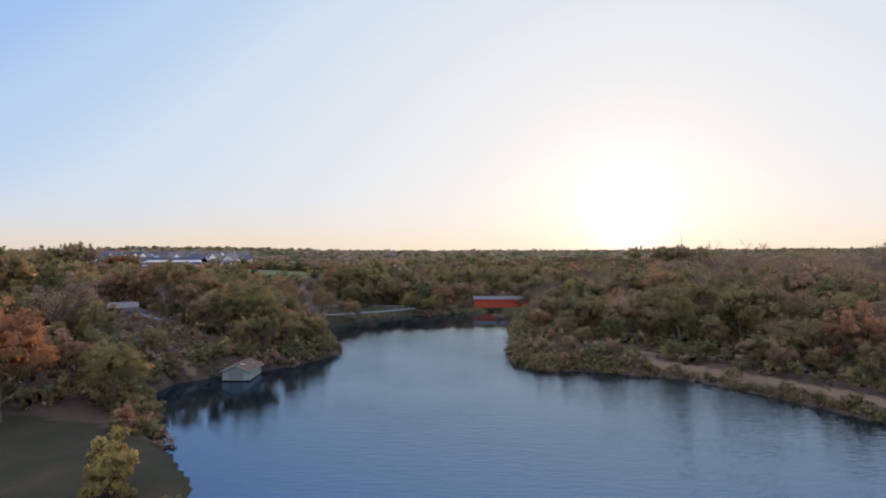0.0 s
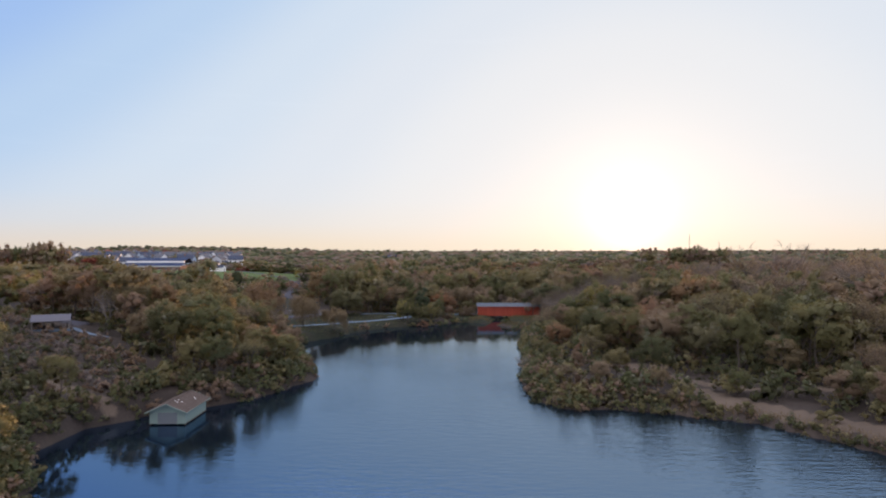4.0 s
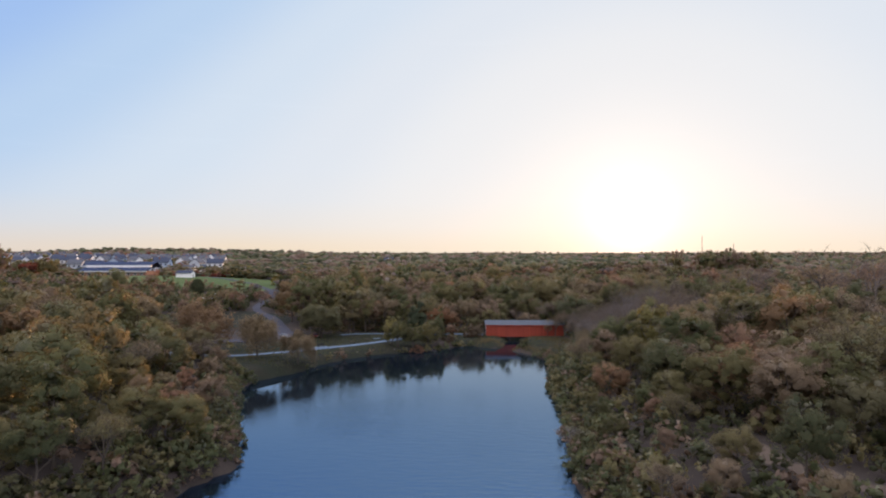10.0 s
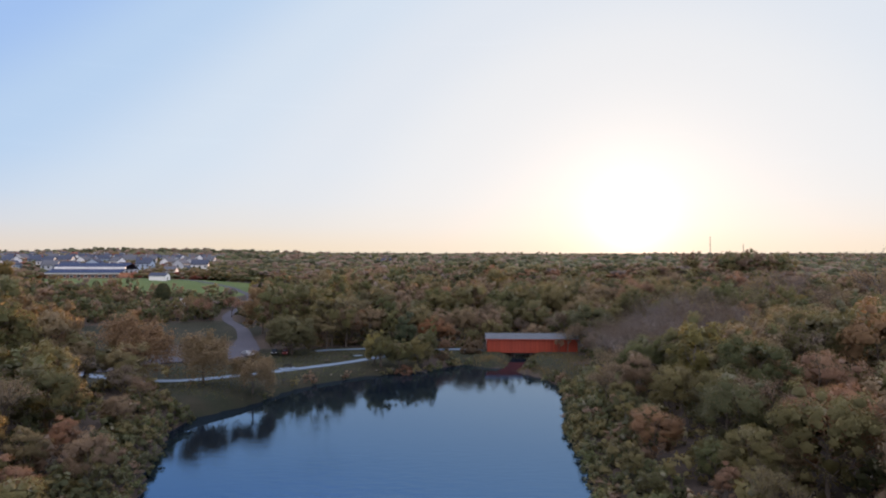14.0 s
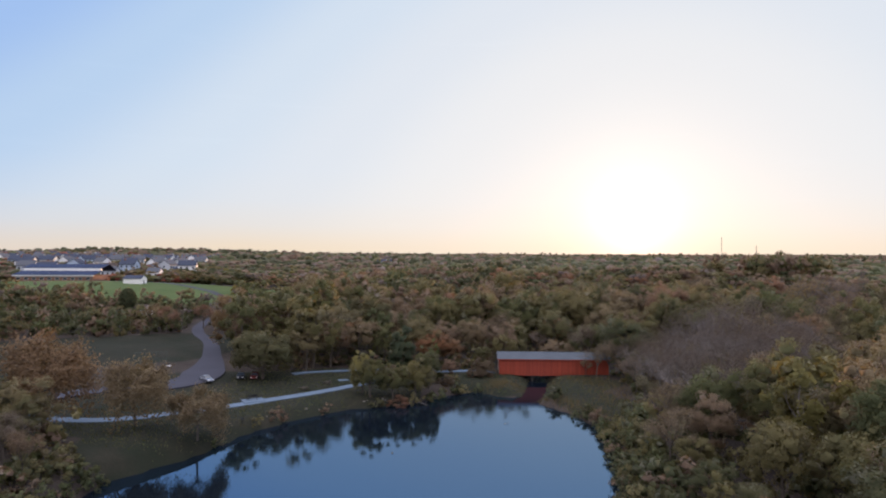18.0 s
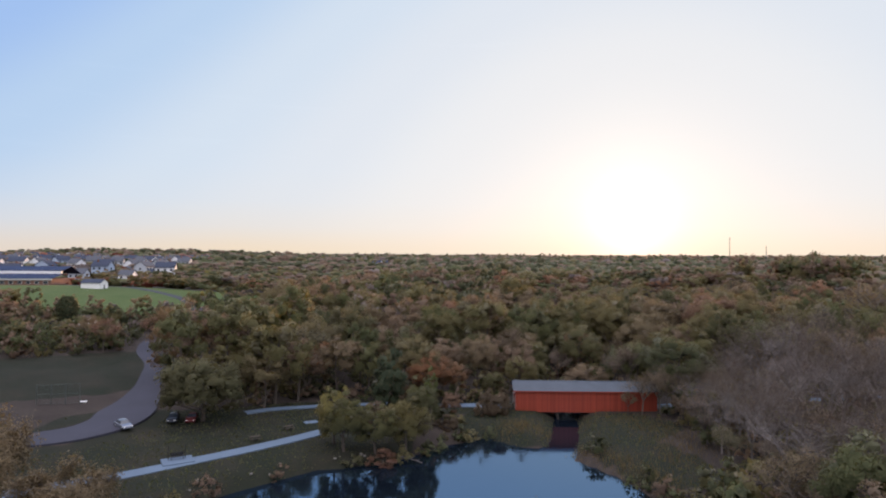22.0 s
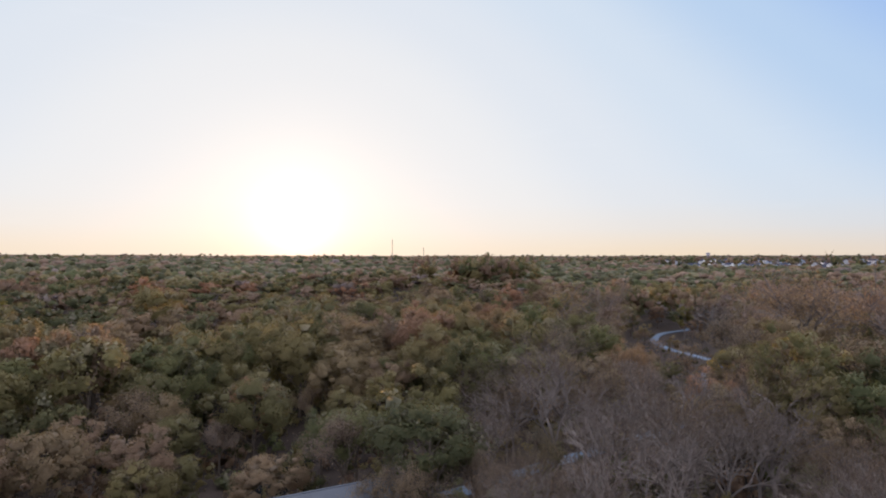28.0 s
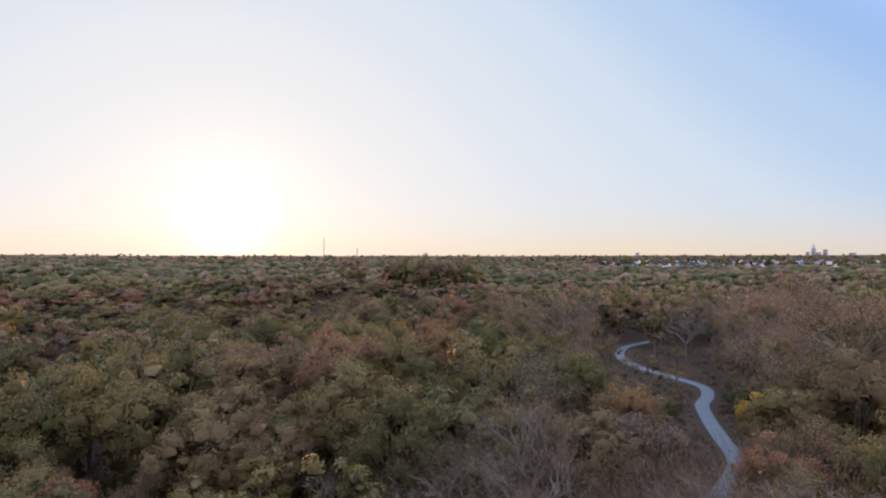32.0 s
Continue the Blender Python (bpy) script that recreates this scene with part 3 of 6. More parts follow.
def crown_arrays(seed, radius, tall, base, clumps, leaves, size, droop=0.0, hollow=0.5, level=1, lumps=(0.17, 0.36), skirt=0.0, core=0.50):
    """A crown of many uneven leafy masses, feathered all over with loose leaves, with gaps between them. Verts, faces and soft normals."""
    g = np.random.default_rng(seed)
    d = g.normal(size=(clumps, 3))
    d[:, 2] = np.abs(d[:, 2]) * (1.05 + 0.4 * skirt) - 0.45 - skirt
    d = unit(d)
    reach = g.uniform(hollow, 0.84, clumps)[:, None]
    wob = 1 + 0.20 * np.sin(3 * np.arctan2(d[:, 1], d[:, 0]) + seed)[:, None]
    centre = d * reach * wob * np.array([radius, radius, tall / 2])
    centre[:, 2] -= droop * np.hypot(centre[:, 0], centre[:, 1]) ** 2 / radius
    cr = radius * g.uniform(*lumps, clumps)
    iv, jf = ICO[level]
    lump = 1 + g.uniform(-0.34, 0.22, (clumps, len(iv)))
    mass = centre[:, None, :] + iv[None] * (cr[:, None] * core * lump)[:, :, None] * np.array([1, 1, 0.82])
    mass_n = unit(iv[None] * 0.50 + d[:, None, :] * 0.85)
    mass_faces = jf[None] + (np.arange(clumps) * len(iv))[:, None, None]
    pick = g.choice(clumps, leaves, p=cr ** 2 / np.sum(cr ** 2))
    n = unit(g.normal(size=(leaves, 3)) + d[pick] * 0.9 + np.array([0, 0, 0.45]))
    at = centre[pick] + n * (cr[pick] * g.uniform(0.55, 1.10, leaves))[:, None] * np.array([1, 1, 0.85])
    lv, lf = blades(at, n, size, g)
    leaf_n = unit(n * 0.50 + d[pick] * 0.85 + g.normal(size=(leaves, 3)) * 0.12)
    verts = np.concatenate([mass.reshape(-1, 3), lv])
    verts[:, 2] += base + tall / 2
    return verts, np.concatenate([mass_faces.reshape(-1, 3), lf + mass.shape[0] * mass.shape[1]]), np.concatenate([mass_n.reshape(-1, 3), np.repeat(leaf_n, 3, 0)])


def blades(at, n, size, g, long=1.2):
    """Pointed blades facing roughly along n."""
    m = len(at)
    n = n + g.normal(size=(m, 3)) * 0.45
    n /= np.linalg.norm(n, axis=1, keepdims=True)
    u = np.cross(n, g.normal(size=(m, 3)))
    u /= np.linalg.norm(u, axis=1, keepdims=True)
    v = np.cross(n, u)
    s = (size * g.uniform(0.55, 1.35, m))[:, None]
    verts = np.stack([at + u * s * 0.62 * long, at - u * s * 0.38 + v * s * 0.42, at - u * s * 0.38 - v * s * 0.42], 1).reshape(-1, 3)
    return verts, np.arange(3 * m).reshape(m, 3)


def limbs(seed, tall, spread, r0, start=0.25, count=7, twigs=3, sides=6):
    """A tapered, slightly bent trunk with forking limbs."""
    g = random.Random(seed)
    bm = bmesh.new()
    p, r, spine = Vector((0, 0, -0.6)), r0, []
    for k in range(5):
        q = p + Vector((g.uniform(-1, 1) * tall * 0.02, g.uniform(-1, 1) * tall * 0.02, tall * 0.80 / 5 + (0.6 if k == 0 else 0)))
        tube(bm, p, q, r, r * 0.78, sides)
        spine.append((p, q, r))
        p, r = q, r * 0.78
    for k in range(count):
        u = start + (0.98 - start) * k / max(1, count - 1)
        a, b, rr = spine[min(4, int(u * 5))]
        root = a.lerp(b, u * 5 - min(4, int(u * 5)))
        az = k * 2.4 + g.uniform(-0.5, 0.5)
        out = spread * g.uniform(0.55, 0.95) * (1.1 - 0.5 * u)
        mid = root + Vector((math.cos(az) * out * 0.5, math.sin(az) * out * 0.5, tall * g.uniform(0.07, 0.14)))
        tip = root + Vector((math.cos(az + 0.2) * out, math.sin(az + 0.2) * out, tall * g.uniform(0.16, 0.30)))
        tube(bm, root, mid, rr * 0.5, rr * 0.34, 5)
        tube(bm, mid, tip, rr * 0.34, rr * 0.08, 4)
        for j in range(twigs):
            s = mid.lerp(tip, g.uniform(0.1, 0.8))
            e = s + Vector((g.uniform(-1, 1) * out * 0.35, g.uniform(-1, 1) * out * 0.35, tall * g.uniform(0.05, 0.15)))
            tube(bm, s, e, rr * 0.15, rr * 0.03, 3)
    return bm


def bare_branches(seed, tall, spread, depth=5):
    """A leafless tree: branches that fork again and again, as thin tapered sticks."""
    g = random.Random(seed)
    verts, faces = [], []

    def stick(a, b, r0, r1):
        q = (b - a).to_track_quat("Z", "Y").to_matrix()
        k = len(verts)
        for at, r in ((a, r0), (b, r1)):
            for t in (0, 2.094, 4.189):
                verts.append(at + q @ Vector((r * math.cos(t), r * math.sin(t), 0)))
        for c in range(3):
            d = (c + 1) % 3
            faces.append((k + c, k + d, k + 3 + d, k + 3 + c))

    def grow(a, way, length, r, level):
        bend = a + way * length * 0.5
        b = bend + (way + Vector((g.gauss(0, 0.22), g.gauss(0, 0.22), g.gauss(0.05, 0.15)))).normalized() * length * 0.5
        if level > 1:
            stick(a, bend, r, r * 0.84)
            stick(bend, b, r * 0.84, r * 0.66)
        else:
            stick(a, b, r, r * 0.6)
        if level == 0:
            return
        for _ in range(3 if level > 1 else 4):
            w2 = (way + Vector((g.gauss(0, 0.58), g.gauss(0, 0.58), g.gauss(0.10, 0.36)))).normalized()
            grow(a.lerp(b, g.uniform(0.55, 1.0)), w2, length * g.uniform(0.52, 0.80), max(r * 0.58, 0.019), level - 1)
    foot = Vector((0, 0, -0.6))
    fork = Vector((g.uniform(-0.4, 0.4), g.uniform(-0.4, 0.4), tall * 0.26))
    stick(foot, fork, tall * 0.017, tall * 0.013)
    for k in range(4):
        az = k * 1.57 + g.uniform(-0.5, 0.5)
        lean = g.uniform(0.35, 0.95) * spread
        grow(fork, Vector((math.cos(az) * lean, math.sin(az) * lean, 1)).normalized(), tall * 0.24, tall * 0.0092, depth)
    return np.array(verts), np.array(faces)


def fine_twigs(seed, radius, tall, base, count, long=1.1, wide=0.035):
    """The haze of thin shoots at the outside of a leafless crown."""
    g = np.random.default_rng(seed)
    d = g.normal(size=(count, 3))
    d[:, 2] = np.abs(d[:, 2]) - 0.25
    d /= np.linalg.norm(d, axis=1, keepdims=True)
    at = d * g.uniform(0.45, 1.0, count)[:, None] * np.array([radius, radius, tall / 2])
    at[:, 2] += base + tall / 2
    way = d * 0.7 + g.normal(size=(count, 3)) * 0.35 + np.array([0, 0, 0.6])
    way /= np.linalg.norm(way, axis=1, keepdims=True)
    side = np.cross(way, g.normal(size=(count, 3)))
    side /= np.linalg.norm(side, axis=1, keepdims=True)
    s = (long * g.uniform(0.5, 1.3, count))[:, None]
    verts = np.stack([at - side * wide, at + side * wide, at + way * s], 1).reshape(-1, 3)
    return verts, np.arange(3 * count).reshape(count, 3)


TREE_KINDS = {}


def tree_kind(kind, name, crown_name, label, category, group, variants):
    """Register a kind of tree: each variant is (trunk mesh, crown mesh)."""
    TREE_KINDS[kind] = (name, crown_name, label, category, group, variants)


def mesh_of(name, bm, mat):
    me = bpy.data.meshes.new(name)
    bm.to_mesh(me)
    bm.free()
    me.materials.append(mat)
    return me


def leafy(kind, n, mat, radius, tall, base, clumps, leaves, size, droop=0.0, bark=BARK, skirt=0.0):
    out = []
    for k in range(n):
        seed = sum(map(ord, kind)) * 10 + k
        f = 0.85 + 0.3 * ((k * 0.618) % 1)
        verts, faces, soft = crown_arrays(seed, radius * f, tall * (1.08 - 0.1 * k / n), base, clumps, leaves, size, droop, skirt=skirt)
        out.append((mesh_of("trunk", limbs(seed, base + tall * 0.8, radius * f * 0.8, 0.045 * radius + 0.09), bark), mesh_from("crown", verts, faces, [mat], smooth=True, normals=soft)))
    return out


tree_kind("oak", "oak_tree", "crown", "broad oak with thinning olive-brown autumn leaves", "tree", "trees of the woods round the lake", leafy("oak", 5, LEAF_OAK, 5.6, 13.2, 1.4, 34, 2700, 0.40))
tree_kind("oak_near", "oak_tree", "crown", "broad oak with dense olive-brown autumn leaves", "tree", "trees of the woods round the lake", leafy("oaknear", 5, LEAF_OAK, 5.8, 13.2, 1.4, 56, 6400, 0.27))
tree_kind("maple", "maple_tree", "crown", "rounded maple with rust and tan autumn leaves", "tree", "trees of the woods round the lake", leafy("maple", 4, LEAF_MAPLE, 5.0, 12.6, 1.2, 34, 2600, 0.39))
tree_kind("maple_near", "maple_tree", "crown", "rounded maple with dense rust and tan autumn leaves", "tree", "trees of the woods round the lake", leafy("maplenear", 4, LEAF_MAPLE, 5.2, 12.8, 1.2, 54, 6200, 0.26))
tree_kind("green", "hackberry_tree", "crown", "tall tree still in dull green leaf", "tree", "trees of the woods round the lake", leafy("green", 4, LEAF_GREEN, 4.9, 14.0, 1.2, 36, 2600, 0.39))
tree_kind("green_near", "hackberry_tree", "crown", "tall tree still in dense dull green leaf", "tree", "trees of the woods round the lake", leafy("greennear", 4, LEAF_GREEN, 5.1, 14.0, 1.2, 54, 6200, 0.26))
tree_kind("yellow", "cottonwood_tree", "crown", "slender cottonwood with thin yellowing leaves", "tree", "trees of the woods round the lake", leafy("yellow", 3, LEAF_YELLOW, 3.9, 12.6, 1.6, 30, 1900, 0.40, bark=PALE_BARK))
tree_kind("shrub", "shrub", "foliage", "dense shrub with mixed green and tan leaves by the water", "shrub", "shrubs along the shore", leafy("shrub", 5, LEAF_SHRUB, 2.3, 4.4, -1.4, 18, 720, 0.32, skirt=0.1))


tree_kind("low_oak", "oak_tree", "crown", "broad low oak with dark green leaves", "tree", "", leafy("lowoak", 1, LEAF_GREEN, 6.6, 10.4, 0.3, 80, 8000, 0.34, skirt=0.1))
tree_kind("tall_shrub", "tall_shrub", "foliage", "tall dense shrub leafy down to the grass", "shrub", "", leafy("tallshrub", 2, LEAF_SHRUB, 3.1, 10.5, -3.0, 70, 5000, 0.32, skirt=0.1))
tree_kind("round_shrub", "shrub", "foliage", "dense rounded shrub at the water's edge", "shrub", "", leafy("roundshrub", 2, LEAF_SHRUB, 2.9, 5.8, -2.2, 36, 2400, 0.30, skirt=0.1))


def bare_kind(n, tall, spread, depth):
    out = []
    for k in range(n):
        v, f = bare_branches(900 + k, tall * (0.9 + 0.1 * k), spread, depth)
        tv, tf = fine_twigs(950 + k, tall * 0.36, tall * 0.72, tall * 0.28, 1700, 0.8, 0.018)
        out.append((mesh_from("trunk", v, f, [PALE_BARK]), mesh_from("crown", tv, tf, [TWIGS])))
    return out


tree_kind("bare", "bare_tree", "crown", "leafless grey tree with a haze of fine twigs", "tree", "bare trees of the woods", bare_kind(4, 16.5, 1.0, 4))


def airy_kind(seed0, n, tall, spread, mat, leaves, size, bark, low=0.34, hang=0.0):
    """Thin autumn trees: forked branches that show through a loose scatter of leaves near the twig ends."""
    out = []
    for k in range(n):
        g = np.random.default_rng(seed0 + k)
        v, f = bare_branches(seed0 + k, tall * (0.9 + 0.1 * k), spread, 4)
        tips = v[v[:, 2] > tall * low]
        at = tips[g.integers(len(tips), size=leaves)] + g.normal(size=(leaves, 3)) * 0.42
        at[:, 2] -= hang * g.uniform(0, 1, leaves) ** 2 * np.hypot(at[:, 0], at[:, 1])
        way = unit((at - np.array([0, 0, tall * 0.45])) / tall * 2 + g.normal(size=(leaves, 3)) * 0.3 + np.array([0, 0, 0.4]))
        lv, lf = blades(at, way, size, g)
        out.append((mesh_from("trunk", v, f, [bark]), mesh_from("crown", lv, lf, [mat], smooth=True, normals=np.repeat(way, 3, 0))))
    return out


LEAF_AIRY = leaf_material("thin_autumn_leaves", [(0.185, 0.148, 0.106), (0.160, 0.125, 0.092), (0.150, 0.132, 0.128), (0.128, 0.124, 0.066), (0.168, 0.118, 0.086), (0.150, 0.132, 0.128)])
LEAF_POPLAR = leaf_material("poplar_leaves", [(0.22, 0.140, 0.086), (0.172, 0.130, 0.118), (0.225, 0.168, 0.070), (0.160, 0.122, 0.112), (0.20, 0.130, 0.088)])
tree_kind("airy", "ash_tree", "crown", "airy ash with thin tan leaves and branches showing through", "tree", "trees of the woods round the lake", airy_kind(1300, 3, 19.0, 0.95, LEAF_AIRY, 5600, 0.20, BARK))
tree_kind("poplar", "poplar_tree", "crown", "tall upright poplar with pale branches and thin tan leaves", "tree", "poplars beside the far trail", airy_kind(1400, 3, 23.0, 0.42, LEAF_POPLAR, 4600, 0.20, PALE_BARK))
tree_kind("full_ash", "ash_tree", "crown", "rounded ash with a soft full crown of tan leaves", "tree", "trees of the woods round the lake", airy_kind(1500, 2, 16.5, 1.6, LEAF_AIRY, 17000, 0.26, BARK, 0.24, 0.9))


def conifer():
    g = np.random.default_rng(77)
    m = 2400
    u = g.uniform(0, 1, m) ** 0.75
    az = g.uniform(0, 2 * math.pi, m)
    r = 3.3 * np.sin(np.pi * np.clip(0.12 + 0.88 * (1 - u), 0, 1)) ** 0.8 * g.uniform(0.75, 1.05, m)
    at = np.stack([r * np.cos(az), r * np.sin(az), 0.4 + 9.5 * u], 1)
    n = np.stack([np.cos(az), np.sin(az), np.full(m, 0.35)], 1)
    v, f = blades(at, n, 0.70, g)
    bm = bmesh.new()
    tube(bm, (0, 0, -0.5), (0, 0, 8.5), 0.24, 0.05, 8)
    return [(mesh_of("trunk", bm, BARK), mesh_from("crown", v, f, [LEAF_CEDAR]))]


tree_kind("cedar", "cedar_tree", "crown", "dense dark evergreen cedar standing alone", "tree", "cedars", conifer())


LEAF_WILLOW = leaf_material("willow_leaves", [(0.112, 0.110, 0.052), (0.090, 0.097, 0.050), (0.135, 0.122, 0.056)])
tree_kind("willow", "willow_tree", "crown", "bushy yellow-green willow leaning over the water", "tree", "willows on the point", leafy("willow", 3, LEAF_WILLOW, 3.5, 8.6, -0.6, 48, 5200, 0.24, droop=0.10, skirt=0.15))
LEAF_VINE = leaf_material("vine_leaves", [(0.110, 0.135, 0.052), (0.110, 0.135, 0.052)])
tree_kind("vine", "vine_tree", "crown", "slim dead tree wrapped in green vines", "tree", "", leafy("vine", 1, LEAF_VINE, 1.5, 10.5, -0.8, 40, 2600, 0.20, skirt=0.2))


def plant(kind, x, y, size=1.0, turn=None, variant=None, tall=1.0, label=""):
    name, crown_name, text, category, group, variants = TREE_KINDS[kind]
    k = int(rng.integers(len(variants))) if variant is None else variant
    trunk_me, crown_me = variants[k % len(variants)]
    ob = new(name)
    a = rng.uniform(0, 360) if turn is None else turn
    ob.matrix_basis = pose(x, y, ground_at(x, y) - 0.05, 0, 0, a) @ Matrix.Diagonal((size, size, size * tall, 1))
    tagged(ob, label or text, category, group)
    a, b = new(trunk_me.name.split(".")[0], trunk_me), new(crown_name, crown_me)
    a.parent = b.parent = ob
    return ob

# ---------------------------------------------------------------- where trees stand
FLIGHT = [(0, 0), (2, 215), (12, 260), (60, 335), (110, 380)]   # the open corridor over the lake, continued over the woods


def open_ground(x, y):
    """True where nothing tall grows: water, beach, lawns, fields, roads, the trail, buildings."""
    m = shore_distance(x, y) < 2.2
    m |= lawn_mask(x, y) | meadow_mask(x, y) | sand_mask(x, y)
    m |= line_distance(x, y, ROAD[:6]) < 6.5
    m |= line_distance(x, y, ROAD) < 3.4
    m |= line_distance(x, y, TRAIL_FAR[2:]) < 3.6
    m |= line_distance(x, y, TRAIL_FAR[:3]) < 2.4
    m |= line_distance(x, y, TRAIL_FAR[4:9]) < 4.6
    m |= line_distance(x, y, TRAIL_FAR[8:14]) < 5.5
    m |= line_distance(x, y, DIRT_TRACK) < 4.5
    m |= line_distance(x, y, CREEK[:5]) < 3.5
    m |= ((x > 11) & (x < 49) & (y > 316) & (y < 343)) | ((x > 22) & (x < 43) & (y > 294) & (y < 320))
    m |= (x > -150) & (x < -58) & (y > 296) & (y < np.minimum(350, 343 + 0.7 * (x + 137)))
    m |= line_distance(x, y, CLEARING) < 10.5
    m |= (x > -62) & (x < -42) & (y > 140) & (y < 166)
    m |= (np.hypot(x - 72, y - 304) < 5)
    m |= line_distance(x, y, [(-104, 172), (-88, 178)]) < 9
    m |= line_distance(x, y, [(-112, 188), (-132, 222)]) < 9
    return m


def town(x, y):
    """The housing estate on the hill and the school in front of it."""
    return (x < -150) & (y > 520) & (y < 1150) & (x > -0.95 * (y - 170)) & (x < -0.335 * (y - 56))


ok_count = {}
LIMIT = 290
MOST = {"bare": 150, "yellow": 70, "poplar": 100, "airy": 110}


def can_add(kind):
    ok_count[kind] = ok_count.get(kind, 0) + 1
    return ok_count[kind] <= (120 if kind.endswith('_near') else MOST.get(kind, 175))


def bare_stand(x, y):
    """The slanting stand of leafless trees beside the bridge and the far trail."""
    return math.hypot((x - 66 - 0.28 * (y - 300)) / 25, (y - 316) / 41) < 1


def choose(x, y):
    """Which kind of tree grows here: stands of one kind run into each other."""
    a, b, r = float(waves(x, y, 70, 5)), float(waves(x, y, 55, 8)), rng.uniform()
    bare = bare_stand(x, y) or (r < 0.5 and float(np.hypot((x - 250) / 62, (y - 394) / 26)) < 1)
    if bare:
        return "bare" if r < 0.88 else "airy"
    if 98 < x < 150 and 285 < y < 352:
        return "green" if r < 0.36 else ("maple" if r < 0.62 else ("oak" if r < 0.85 else "airy"))
    if x > 140 and y < 430 and r < 0.9:
        return "bare" if r < 0.12 else ("airy" if r < 0.30 else ("green" if r < 0.36 else "poplar"))
    if b > 0.72 and r < 0.40:
        return "bare"
    if r > 0.96:
        return "yellow"
    if r > 0.80:
        return "airy"
    if a > 0.35:
        return "maple" if r < 0.48 else "oak"
    if a < -0.35:
        return "green" if r < 0.5 else "oak"
    return "oak" if r < 0.46 else ("maple" if r < 0.60 else "green")


def open_view(x, y):
    """Low growth on the hollow in front of the far trail, so that two stretches of it lie open."""
    bearing, away = math.degrees(math.atan2(x - 33, y - 296)), math.hypot(x - 33, y - 296)
    return (55.5 < bearing < 62.0 and 74 < away < 150) or (49.5 < bearing < 61.0 and 125 < away < 226)


def scatter(x0, x1, y0, y1, gap):
    gx, gy = np.meshgrid(np.arange(x0, x1, gap), np.arange(y0, y1, gap))
    gx = gx + (np.arange(gx.shape[0]) % 2)[:, None] * gap / 2
    x, y = (gx + rng.uniform(-0.36, 0.36, gx.shape) * gap).ravel(), (gy + rng.uniform(-0.36, 0.36, gy.shape) * gap).ravel()
    return x, y


wood = {"verts": [], "faces": [], "index": [], "normals": [], "n": 0}
PLAIN_CROWNS = {}
for seed in range(6):
    PLAIN_CROWNS[seed] = crown_arrays(4000 + seed, 5.5, 13.0, 1.5, 18, 330, 0.66, 0.0, 0.45, 1, (0.22, 0.38), core=0.62)
FAR_CROWNS = {}
for seed in range(6):
    FAR_CROWNS[seed] = crown_arrays(5000 + seed, 5.6, 14.0, -2.0, 9, 26, 1.0, 0.0, 0.3, 1, (0.32, 0.50), core=0.9)
HILL_CROWNS = [crown_arrays(5100 + k, 5.6, 15.0, -3.0, 6, 5, 1.3, 0.0, 0.25, 1, (0.38, 0.60), core=0.95) for k in range(5)]


def far_tree(store, crowns, x, y, size, tall, tone, z=None):
    v, f, soft = crowns[int(rng.integers(len(crowns)))]
    a = rng.uniform(0, 2 * math.pi)
    c, s = math.cos(a), math.sin(a)
    z = ground_at(x, y) if z is None else z
    store["verts"].append(np.stack([x + size * (v[:, 0] * c - v[:, 1] * s), y + size * (v[:, 0] * s + v[:, 1] * c), z + size * tall * v[:, 2]], 1))
    store["normals"].append(np.stack([soft[:, 0] * c - soft[:, 1] * s, soft[:, 0] * s + soft[:, 1] * c, soft[:, 2]], 1))
    store["faces"].append(f + store["n"])
    store["index"].append(np.full(len(f), tone))
    store["n"] += len(v)


def flush(store, name, label, mats):
    me = mesh_from(name, np.concatenate(store["verts"]), np.concatenate(store["faces"]), mats, np.concatenate(store["index"]), True, np.concatenate(store["normals"]))
    return tagged(new(name, me), label, "woods", kind="stuff")


# far woods darkened by leaf tone, since their tops catch too much sky
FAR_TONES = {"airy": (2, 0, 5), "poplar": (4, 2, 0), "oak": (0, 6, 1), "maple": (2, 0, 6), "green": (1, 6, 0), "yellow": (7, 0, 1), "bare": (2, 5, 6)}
TONES = {"airy": (2, 4, 5), "poplar": (4, 3, 2), "oak": (0, 2, 6, 0, 1), "maple": (2, 0, 3, 4, 2, 0), "green": (1, 6, 0, 1), "yellow": (7, 0, 0), "bare": (5, 2, 5)}

